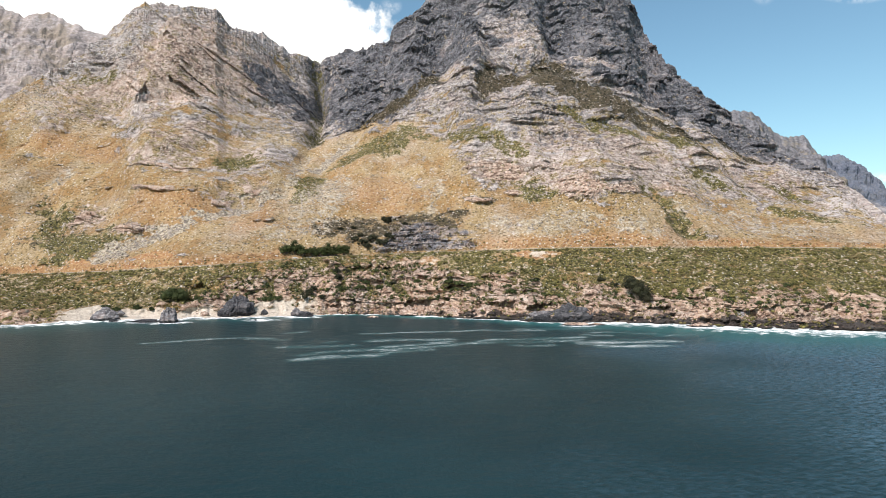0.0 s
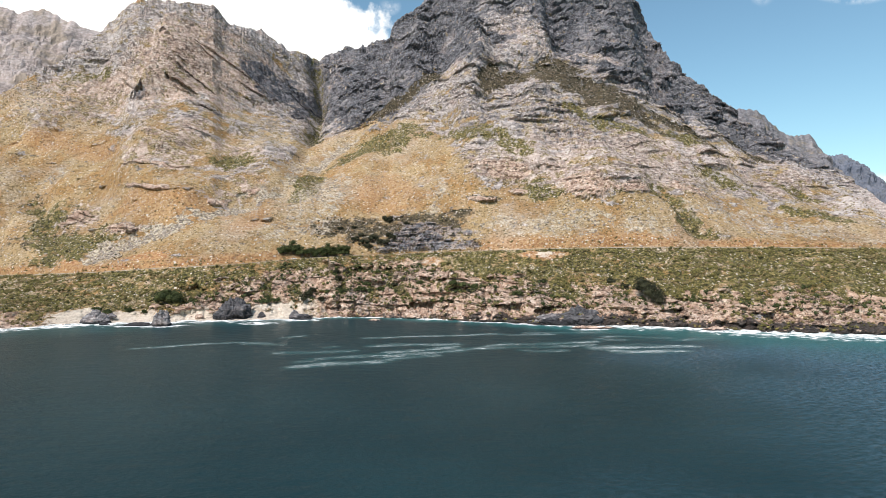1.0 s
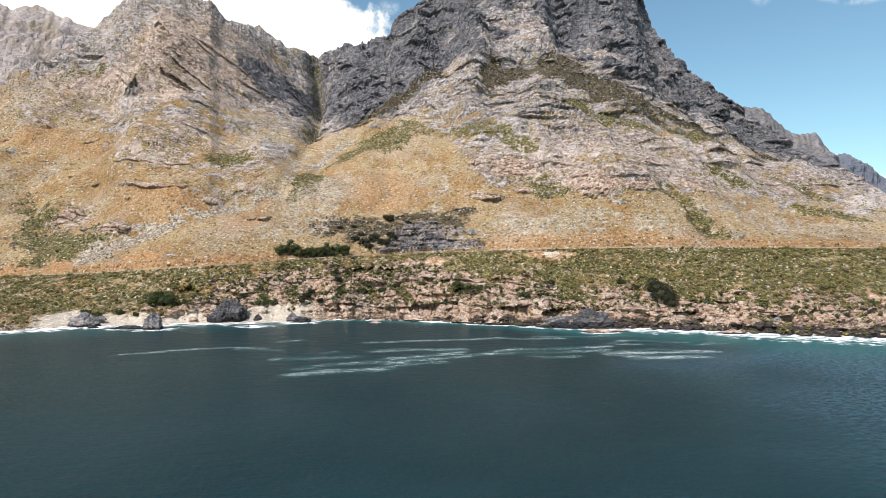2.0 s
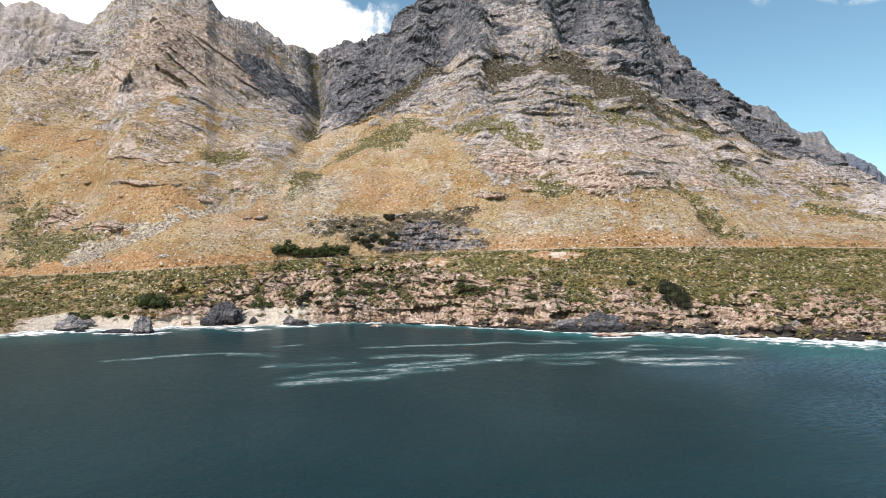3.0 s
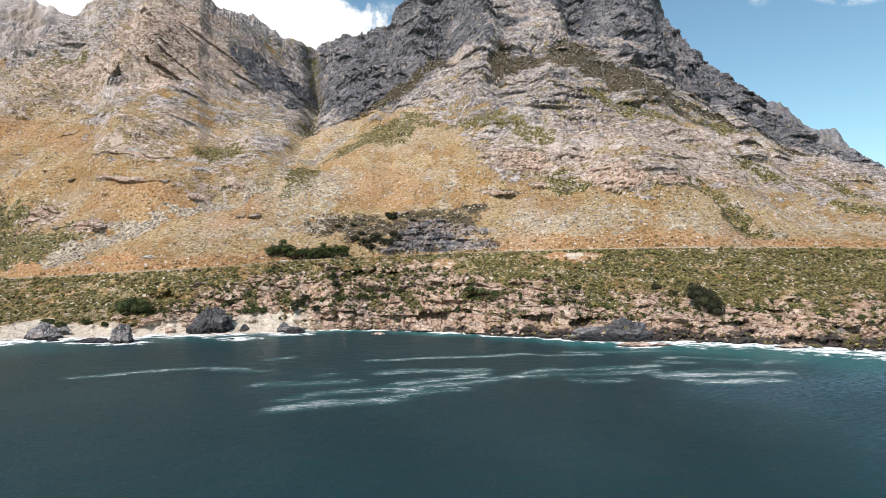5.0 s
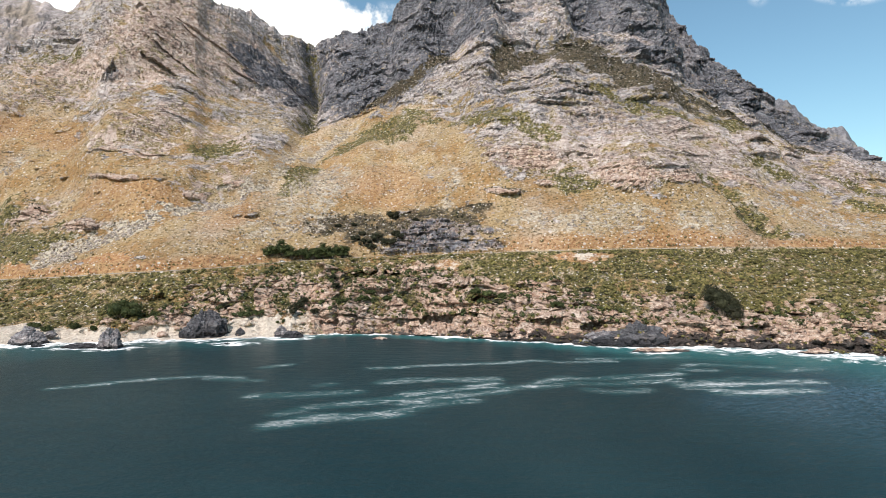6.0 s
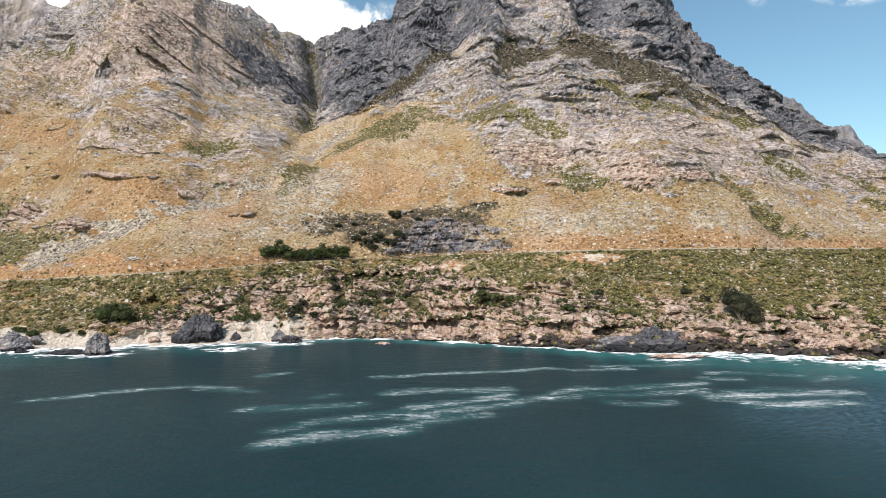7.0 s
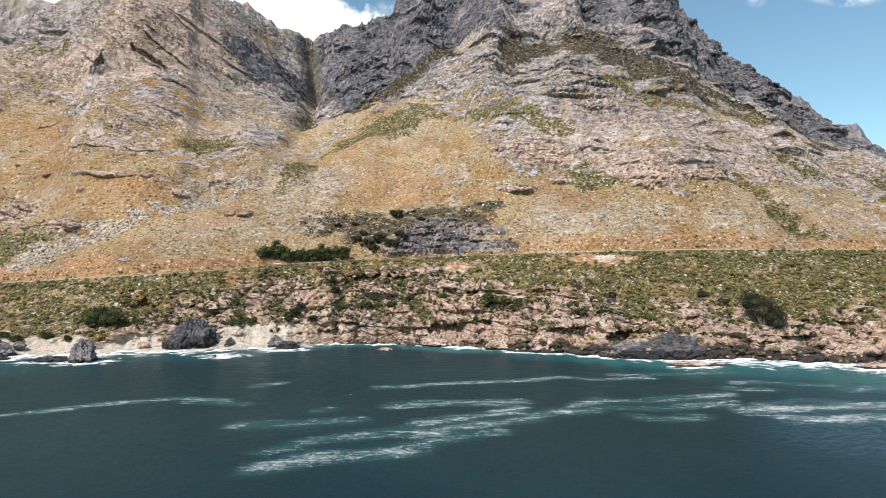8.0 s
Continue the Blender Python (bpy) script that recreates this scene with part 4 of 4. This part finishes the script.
def sea_rock(x, y, z, rx, ry, rz, seed, mat, label, spiky=0.35, turn=0.0, wet_to=2.5, name="sea_rock"):
    """A weathered block of bedrock: bedded, cracked and broken at the edges, standing in the water or on the shore."""
    p, faces = ICO5[0].copy(), ICO5[1]
    r = 1 + 0.30 * noise3(p, 1.3, seed) + spiky * 0.7 * np.abs(noise3(p, 2.6, seed + 5)) + spiky * 0.4 * noise3(p, 6.0, seed + 9) + 0.06 * noise3(p, 15.0, seed + 12)
    r = r - 0.22 * spiky * smooth(np.abs(noise3(p, 2.2, seed + 15)), 0.12, 0.0)
    p = p * r[:, None]
    bed = (p[:, 2] + 0.45 * p[:, 0] + 0.2 * noise3(p, 1.5, seed + 30)) / 0.42
    step = bed - np.floor(bed)
    p[:, :2] *= (1 + 0.035 * (1 - step) * smooth(step, 0, 0.12))[:, None]
    p = p / np.percentile(np.abs(p), 98, axis=0)
    p[:, :2] *= (1.06 - 0.42 * np.clip(p[:, 2], 0, 1.2))[:, None]
    c, s = math.cos(radians(turn)), math.sin(radians(turn))
    q = np.stack([(p[:, 0] * c - p[:, 1] * s) * rx, (p[:, 0] * s + p[:, 1] * c) * ry, p[:, 2] * rz], 1)
    wet = smooth(q[:, 2] + z + 0.5 * noise3(p, 3, seed + 20), wet_to, wet_to * 0.3)
    ob = mesh_object(name, q, faces, mat, {"wet": wet})
    ob.location = (x, y, z)
    return tagged(ob, label, "rock", "rocks along the shore")


def leaf_cloud(lumps, count, size, rng):
    """Many small leaf sprays over the skins of overlapping lumps: vertices and triangles."""
    lumps = np.array(lumps, float)
    share = lumps[:, 3] ** 2 / np.sum(lumps[:, 3] ** 2)
    pick = rng.choice(len(lumps), count, p=share)
    d = rng.normal(size=(count, 3))
    d[:, 2] = np.where(d[:, 2] < -0.4, -d[:, 2], d[:, 2])
    d /= np.linalg.norm(d, axis=1)[:, None]
    depth = 1 - 0.28 * rng.rand(count) ** 2 + 0.10 * rng.rand(count)
    at = lumps[pick, :3] + d * (lumps[pick, 3] * depth)[:, None] * np.array([1, 1, 0.85])
    verts, tris = [], []
    for k in range(3):
        a = rng.normal(size=(count, 3)) + d * 0.6
        b = rng.normal(size=(count, 3))
        a *= (size * (0.6 + 0.8 * rng.rand(count)) / np.linalg.norm(a, axis=1))[:, None]
        b *= (size * 0.45 / np.linalg.norm(b, axis=1))[:, None]
        verts += [at - b * 0.5, at + b * 0.5 + a * 0.2, at + a]
    verts = np.stack(verts, 1).reshape(-1, 3)
    i = np.arange(count)[:, None] * 9
    tris = np.concatenate([np.concatenate([i + 3 * k, i + 3 * k + 1, i + 3 * k + 2], 1) for k in range(3)])
    return verts, tris


def stems(lumps, base, rng):
    """A short trunk that forks into a limb for every lump; tapered five-sided tubes."""
    verts, faces = [], []
    for cx, cy, cz, r in lumps:
        mid = np.array([cx * 0.35, cy * 0.35, base + (cz - base) * 0.45]) + rng.normal(size=3) * 0.1 * r
        chain = [(np.array([0.0, 0.0, base]), 0.16 * r), (mid, 0.10 * r), (np.array([cx, cy, cz + 0.3 * r]), 0.03 * r)]
        start = len(verts)
        for c, w in chain:
            for k in range(5):
                a = k * 2 * math.pi / 5
                verts.append(c + np.array([math.cos(a), math.sin(a), 0]) * w)
        for s in range(2):
            for k in range(5):
                i, j = start + s * 5 + k, start + s * 5 + (k + 1) % 5
                faces.append([i, j, j + 5, i + 5])
    return np.array(verts), np.array(faces)


def make_bush(x, y, lumps, mat, label, leaves=1500, size=0.6, sink=0.5, name="bush"):
    """A bush or low tree: stems, and a crown of leaf sprays round a dark inner mass."""
    rng = np.random.RandomState(int(abs(x * 7 + y * 13)) % 9999)
    root = new(name)
    root.location = (x, y, ground(x, y) - sink)
    v, f = stems(lumps, 0.0, rng)
    part("trunk", v, f, BARK, root, "gnarled grey-brown stems")
    v, f = leaf_cloud(lumps, leaves, size, rng)
    cores = []
    for k, (cx, cy, cz, r) in enumerate(lumps):
        q = ICO2[0] * (0.66 + 0.16 * noise3(ICO2[0], 2.2, k + 3))[:, None] * r * np.array([1, 1, 0.82]) + np.array([cx, cy, cz])
        cores.append((q, ICO2[1] + len(v) + 162 * k if len(ICO2[0]) == 162 else ICO2[1] + len(v) + len(ICO2[0]) * k))
    v = np.concatenate([v] + [c[0] for c in cores])
    f = np.concatenate([f] + [c[1] for c in cores])
    part("crown", v, f, mat, root)
    return tagged(root, label, "bush" if name == "bush" else "tree")


def dome(rx, ry, rz, n, rng):
    """Lumps that fill a low dome."""
    out = []
    for k in range(int(n * 1.8)):
        a, d = rng.rand() * 2 * math.pi, math.sqrt(rng.rand()) * 0.72
        r = (0.24 + 0.16 * rng.rand()) * min(rx, rz * 1.1)
        out.append((math.cos(a) * d * rx, math.sin(a) * d * ry, r * 0.5 + (0.25 + 0.75 * rng.rand()) * max(0.0, rz * (1 - 0.55 * d * d) - 1.35 * r), r))
    return out


# rocks in the surf and at the water's edge
sea_rock(-183, 425, 2.0, 6.0, 5.5, 8.6, 301, GREY_STONE, "jagged grey sea stack with a dark wet foot", 0.55, 20, 2.4)
sea_rock(-200, 428, 0.2, 11, 4.5, 2.2, 311, DARK_STONE, "low black rock shelf washed by foam", 0.6, -8, 3.0)
sea_rock(-237, 441, 2.0, 9.5, 7, 7.5, 321, GREY_STONE, "rounded grey boulder on the beach edge", 0.3, 10, 2.2)
sea_rock(-226, 431, 0.2, 3.2, 2.5, 1.8, 326, DARK_STONE, "small black rock in the surf", 0.5, 0, 3.0)
sea_rock(-146, 467, 3.0, 12.5, 10, 14.0, 331, DARK_STONE, "massive dark grey headland rock with a black foot", 0.45, 15, 11.0)
sea_rock(-154, 461, 1.0, 7.0, 5.5, 6.5, 336, DARK_STONE, "black wet boulder against the headland rock", 0.45, 40, 6.0)
sea_rock(-125, 466, 0.8, 3.2, 2.8, 4.2, 341, DARK_STONE, "small black pointed rock in the surf", 0.5, 0, 3.0)
sea_rock(-92, 461, 0.6, 6.2, 4.0, 3.4, 351, DARK_STONE, "black wet rock lying in the foam", 0.55, -20, 4.0)
sea_rock(-100, 467, 1.0, 4.4, 4.0, 5.4, 356, GREY_STONE, "grey rock leaning on a black one", 0.5, 30, 1.8)
sea_rock(-124, 437, -0.3, 2.4, 1.6, 0.9, 361, DARK_STONE, "dark rock tip awash in foam", 0.5, 0, 2.0)
sea_rock(-37, 452, -0.2, 4.6, 3.0, 1.6, 366, PALE_STONE, "low pinkish rock just off the shore", 0.5, 0, 0.6)
sea_rock(114, 407, -0.3, 13.5, 4.5, 2.2, 371, PALE_STONE, "long flat brown reef awash in foam", 0.6, 4, 0.9)
sea_rock(128, 408, -0.3, 6.0, 3.0, 1.5, 373, PALE_STONE, "small brown reef awash in foam", 0.6, 0, 0.9)
sea_rock(199, 399, -0.2, 9, 4, 2.8, 376, PALE_STONE, "brown reef off the rocky shore", 0.6, -5, 1.2)
sea_rock(112, 428, 2.0, 21, 9, 10.5, 381, DARK_STONE, "broad dark grey outcrop at the foot of the cliff", 0.5, 5, 7.0)
sea_rock(92, 430, 1.0, 12, 7, 7.0, 386, GREY_STONE, "dark grey ledge of bedrock at the water", 0.5, -5, 3.5)
sea_rock(52, 449, 1.5, 11, 7, 8.0, 391, PALE_STONE, "pale tan outcrop split by cracks above the water", 0.5, 10, 2.6)
sea_rock(28, 457, 1.2, 9, 6, 5.5, 396, PALE_STONE, "tan boulder at the cliff foot", 0.45, -10, 1.6)
sea_rock(-9, 468, 1.0, 8, 6, 6.0, 401, PALE_STONE, "low pale buttress at the water's edge", 0.5, 0, 1.6)
sea_rock(172, 426, 1.5, 12, 7, 6.0, 406, PALE_STONE, "tan slab of bedrock above the surf", 0.5, 0, 2.6)
sea_rock(205, 421, 2.0, 15, 8, 8.0, 411, PALE_STONE, "blocky tan bedrock with dark hollows", 0.55, 8, 3.0)
sea_rock(240, 414, 1.5, 14, 8, 8.0, 416, GREY_STONE, "grey bedrock knob on the shore", 0.5, -6, 3.4)
sea_rock(-232, 452, 3.6, 3.0, 2.6, 2.2, 421, GREY_STONE, "grey boulder lying on the beach", 0.35, 0, 0.1)
sea_rock(-170, 459, 2.2, 3.0, 2.4, 2.0, 426, PALE_STONE, "rusty boulder on the pale beach", 0.35, 0, 0.1)

# single bushes and thickets
_r = np.random.RandomState(5)
make_bush(-200, 474, dome(12.5, 7, 15, 18, _r), GREEN_LEAF, "wide dense dark green bush above the beach", 4200, 0.75, 1.0)
make_bush(170, 441, [(5.5, -5, 3, 4.4), (3.5, -3, 6, 5.0), (0, 0, 9, 5.6), (-2, 3, 13, 5.6), (-4, 5, 16, 4.6), (3, 1, 12, 4.8), (7, -3, 6, 4.0), (-6, 5, 12, 4.2), (6, -2, 9, 3.8)],
          DARK_LEAF, "tall dark olive tree leaning up the slope", 4200, 0.7, 1.5, "tree")
make_bush(-36, 617, dome(6.8, 5.5, 9, 11, _r), DARK_LEAF, "solitary dark round bush on the grass slope", 2200, 0.6)
for k, x in enumerate((-136, -129, -121, -113, -105, -98, -90, -83)):
    make_bush(x + 9, 551 + k * 0.9 + 2 * (k % 2), dome(7.4, 5.0, 11.5 + 2.5 * ((k * 3) % 4) / 3, 12, _r), GREEN_LEAF, "dark green roadside bush in a dense thicket", 1800, 0.7, 2.4 if k < 2 else 0.6)["group"] = "thicket above the road"
for x, y, r, h in ((-57, 574, 6, 8), (-48, 581, 7, 9), (-40, 575, 6, 8), (-52, 570, 5, 6), (-35, 570, 5, 6), (-66, 582, 5, 6), (-29, 578, 5, 6), (-62, 592, 4, 4), (-33, 590, 4.5, 5), (-84, 604, 4, 4), (-16, 600, 3.5, 3.5), (-70, 606, 3.5, 3.5)):
    make_bush(x, y, dome(r, r * 0.8, h, 8, _r), DARK_LEAF, "blackish scrubby bush above the road cut", 1000, 0.55)["group"] = "dark scrub on the slope"
for x, y, r, h, leaf in ((43, 478, 5.5, 5, 0), (34, 487, 6.5, 5, 0), (26, 490, 5, 4.5, 0), (74, 458, 5, 5, 0), (38, 470, 4.5, 4, 1), (-126, 479, 6, 6, 0), (-118, 483, 5, 5, 0), (-150, 478, 5.5, 5, 0),
                         (-142, 486, 4, 4, 1), (-96, 482, 4, 8, 1), (-94, 489, 4, 7, 1), (-92, 497, 4, 6, 1), (-66, 492, 4, 5, 0), (-70, 500, 4, 5, 1), (-72, 510, 4, 6, 1), (-83, 485, 3.5, 5, 1),
                         (-52, 500, 5, 5, 0), (-47, 508, 4.5, 4, 0), (-24, 505, 4, 4, 1), (-35, 500, 4, 4, 0), (-240, 461, 4.5, 4, 0), (-226, 466, 5, 4, 0), (-213, 462, 3, 3.5, 0), (-180, 474, 6, 3.5, 0),
                         (157, 458, 4, 4, 1), (150, 466, 4.5, 4, 1), (-250, 466, 5, 4, 0), (-76, 522, 4, 6, 1), (-68, 530, 4, 6, 1), (95, 470, 4, 4, 1), (-2, 500, 4, 3.5, 0)):
    make_bush(x, y, dome(r, r * 0.8, h, 8, _r), (GREEN_LEAF, DARK_LEAF)[leaf], ("fresh green bush among the shore rocks", "dark green bush clinging to the cliff")[leaf], 1000, 0.5)["group"] = "bushes among the shore rocks"


def scatter(name, templates, weight, count, size, squash, mat, label, category, seed, lift=0.2):
    """One object of many small pieces, set down on the land where weight is high."""
    rng = np.random.RandomState(seed)
    w = np.clip(weight, 0, None)[8:, :].ravel()
    inside = (np.abs(LX[8:] / LY[8:] - 0.04) < 0.90).ravel()
    span = np.gradient(LY[8:], axis=0) ** 2 + np.gradient(LZ[8:], axis=0) ** 2
    w = w * inside * np.sqrt(span).ravel() * LY[8:].ravel()
    pick = rng.choice(len(w), count, p=w / w.sum())
    at = np.stack([LX[8:].ravel()[pick], LY[8:].ravel()[pick], LZ[8:].ravel()[pick]], 1) + rng.normal(size=(count, 3)) * [0.5, 0.4, 0.0]
    scale = size[0] * (size[1] / size[0]) ** (rng.rand(count) ** 1.6)
    all_v, all_f, base = [], [], 0
    for k, (tv, tf) in enumerate(templates):
        mine = np.arange(k, count, len(templates))
        a = rng.rand(len(mine)) * 2 * math.pi
        c, s = np.cos(a)[:, None], np.sin(a)[:, None]
        sc = scale[mine][:, None]
        vx, vy = tv[None, :, 0] * c - tv[None, :, 1] * s, tv[None, :, 0] * s + tv[None, :, 1] * c
        v = np.stack([vx * sc, vy * sc, (tv[None, :, 2] * squash + lift) * sc + 0 * vx], -1) + at[mine][:, None]
        all_v.append(v.reshape(-1, 3))
        all_f.append((tf[None] + np.arange(len(mine))[:, None, None] * len(tv) + base).reshape(-1, 3))
        base += v.shape[0] * v.shape[1]
    ob = mesh_object(name, np.concatenate(all_v), np.concatenate(all_f), mat)
    return tagged(ob, label, category, kind="stuff")


def rough_stone(seed):
    v = ICO1[0] * (1 + 0.45 * noise3(ICO1[0], 1.7, seed))[:, None]
    return v * np.array([1.0, 0.8, 0.75]), ICO1[1]


def tuft(seed):
    rng = np.random.RandomState(seed)
    lumps = [(rng.normal() * 0.35, rng.normal() * 0.35, 0.25 + 0.3 * rng.rand(), 0.42) for _ in range(4)]
    v, f = leaf_cloud(lumps, 11, 0.46, rng)
    core = ICO1[0] * (0.75 + 0.3 * noise3(ICO1[0], 2.0, seed))[:, None] * np.array([0.72, 0.72, 0.55]) + np.array([0, 0, 0.28])
    return np.concatenate([v, core]), np.concatenate([f, ICO1[1] + len(v)])


STONES, TUFTS = [rough_stone(s) for s in (31, 47, 59, 73)], [tuft(s) for s in (5, 6, 7)]
_low, _high = (LV > 0.02) & (LV < 0.985), (LV > 2.004) & (LV < 2.97)
_clump = smooth(perlin(LX / 22, LV * 14, 401) + 0.6 * perlin(LX / 7, LV * 40, 402), -0.35, 0.5)
scatter("scrub", TUFTS, _low * COVER["green"] * (0.25 + _clump), 6200, (0.9, 2.6), 1.0, SCRUB_LEAF, "low olive and brown fynbos scrub on the slope", "scrub", 1)
scatter("rock_scrub", TUFTS, _low * (COVER["rock"] * (0.10 + _clump) * (LZ > 10) + 0.9 * COVER["thick"]), 1500, (0.8, 2.8), 1.0, GREEN_LEAF, "green scrub rooted in cracks of the rock", "scrub", 2)
scatter("road_scrub", TUFTS, ((LV > 0.93) & (LV < 0.99)) | ((LV > 2.002) & (LV < 2.012)), 520, (0.7, 1.8), 1.0, SCRUB_LEAF, "scrub lining both edges of the road", "scrub", 3)
scatter("slope_scrub", TUFTS, _high * (COVER["green"] * 2 + 0.5 * (1 - COVER["rock"]) * _clump) * (1 - 0.9 * np.clip(COVER["thick"], 0, 1)), 5200, (0.7, 1.7), 1.0, DRY_LEAF, "dark tufts of scrub on the grass slope", "scrub", 4)
scatter("gully_scrub", TUFTS, _high * COVER["thick"] ** 2, 2400, (0.7, 1.9), 1.0, DARK_LEAF, "dark green scrub filling the gullies", "scrub", 5)
scatter("scree", STONES, _high * (COVER["scree"] ** 2), 5000, (0.4, 1.7), 1.0, LOOSE_STONE, "pale boulders lying in the gully and on scree", "boulders", 6, 0.1)
scatter("slope_stones", STONES, _high * (0.25 + COVER["rock"] * (1 - COVER["dark"])), 11000, (0.4, 1.5), 1.0, LOOSE_STONE, "pale stones strewn over grass and ledges", "stones", 7, 0.1)
scatter("shore_stones", STONES, _low * (COVER["rock"] + 0.12) * (1 - 0.8 * smooth(COVER["scree"], 0.5, 0.9)), 2000, (0.4, 1.7), 0.7, SHORE_STONE, "tan boulders and cobbles on the shore and cliff ledges", "stones", 8, 0.1)


def make_parapet_wall():
    """A low stone wall along the seaward edge of the road."""
    b = np.linspace(0.16, 0.80, 420)
    y, z = soft_along(ROAD, b, 1), soft_along(ROAD, b, 2)
    top = 0.45 + 0.12 * perlin(b * 300, 0 * b, 71)
    rows = [np.stack([b * (y + o), y + o, z + h], -1) for o, h in ((0.0, -0.6 + 0 * b), (0.02, top), (0.42, top + 0.02), (0.45, -0.2 + 0 * b))]
    pts = np.stack(rows)
    tagged(mesh_object("parapet", pts.reshape(-1, 3), grid_faces(*pts.shape[:2]), PARAPET), "low pale stone parapet along the road edge", "wall", kind="structure")


make_parapet_wall()


def make_car(x, y, turn):
    """A small white saloon on the road: body, cabin glass and wheels."""
    root = new("car")
    root.matrix_basis = pose(x, y, float(soft_along(ROAD, x / y, 2)) + 0.18, 0, 0, turn)

    def shell(name, stations, mat, label=""):
        """A body of cross sections along x: (x, half width, low, high), with rounded shoulders."""
        bm = bmesh.new()
        rings = []
        for px, w, lo, hi in stations:
            rim = [(-w, lo), (-w, lo + (hi - lo) * 0.75), (-w * 0.86, hi), (w * 0.86, hi), (w, lo + (hi - lo) * 0.75), (w, lo)]
            rings.append([bm.verts.new((px, a, b)) for a, b in rim])
        for r0, r1 in zip(rings, rings[1:]):
            for k in range(6):
                bm.faces.new((r0[k], r0[(k + 1) % 6], r1[(k + 1) % 6], r1[k]))
        bm.faces.new(rings[0])
        bm.faces.new(rings[-1][::-1])
        bmesh.ops.recalc_face_normals(bm, faces=bm.faces)
        me = bpy.data.meshes.new(name)
        bm.to_mesh(me)
        bm.free()
        me.materials.append(mat)
        ob = new(name, me)
        ob.parent = root
        return tagged(ob, label) if label else ob

    shell("body", [(-2.15, 0.75, 0.35, 0.75), (-2.0, 0.85, 0.25, 0.92), (-0.9, 0.88, 0.22, 0.95), (1.0, 0.88, 0.22, 0.92), (1.9, 0.84, 0.25, 0.78), (2.15, 0.72, 0.35, 0.62)], CAR_PAINT)
    shell("cabin", [(-1.75, 0.70, 0.9, 0.96), (-1.2, 0.72, 0.9, 1.42), (0.2, 0.72, 0.9, 1.45), (1.05, 0.70, 0.88, 0.95)], CAR_GLASS, "dark tinted windows and roof")
    for sx in (-1.35, 1.35):
        for sy in (-0.82, 0.82):
            bm = bmesh.new()
            bmesh.ops.create_cone(bm, cap_ends=True, segments=18, radius1=0.32, radius2=0.32, depth=0.2, matrix=pose(sx, sy, 0.32, 90, 0, 0))
            me = bpy.data.meshes.new("wheel")
            bm.to_mesh(me)
            bm.free()
            me.materials.append(RUBBER)
            new("wheel", me).parent = root
    return tagged(root, "small white car driving along the coastal road", "car")


make_car(-117.6, 545.2, 20)
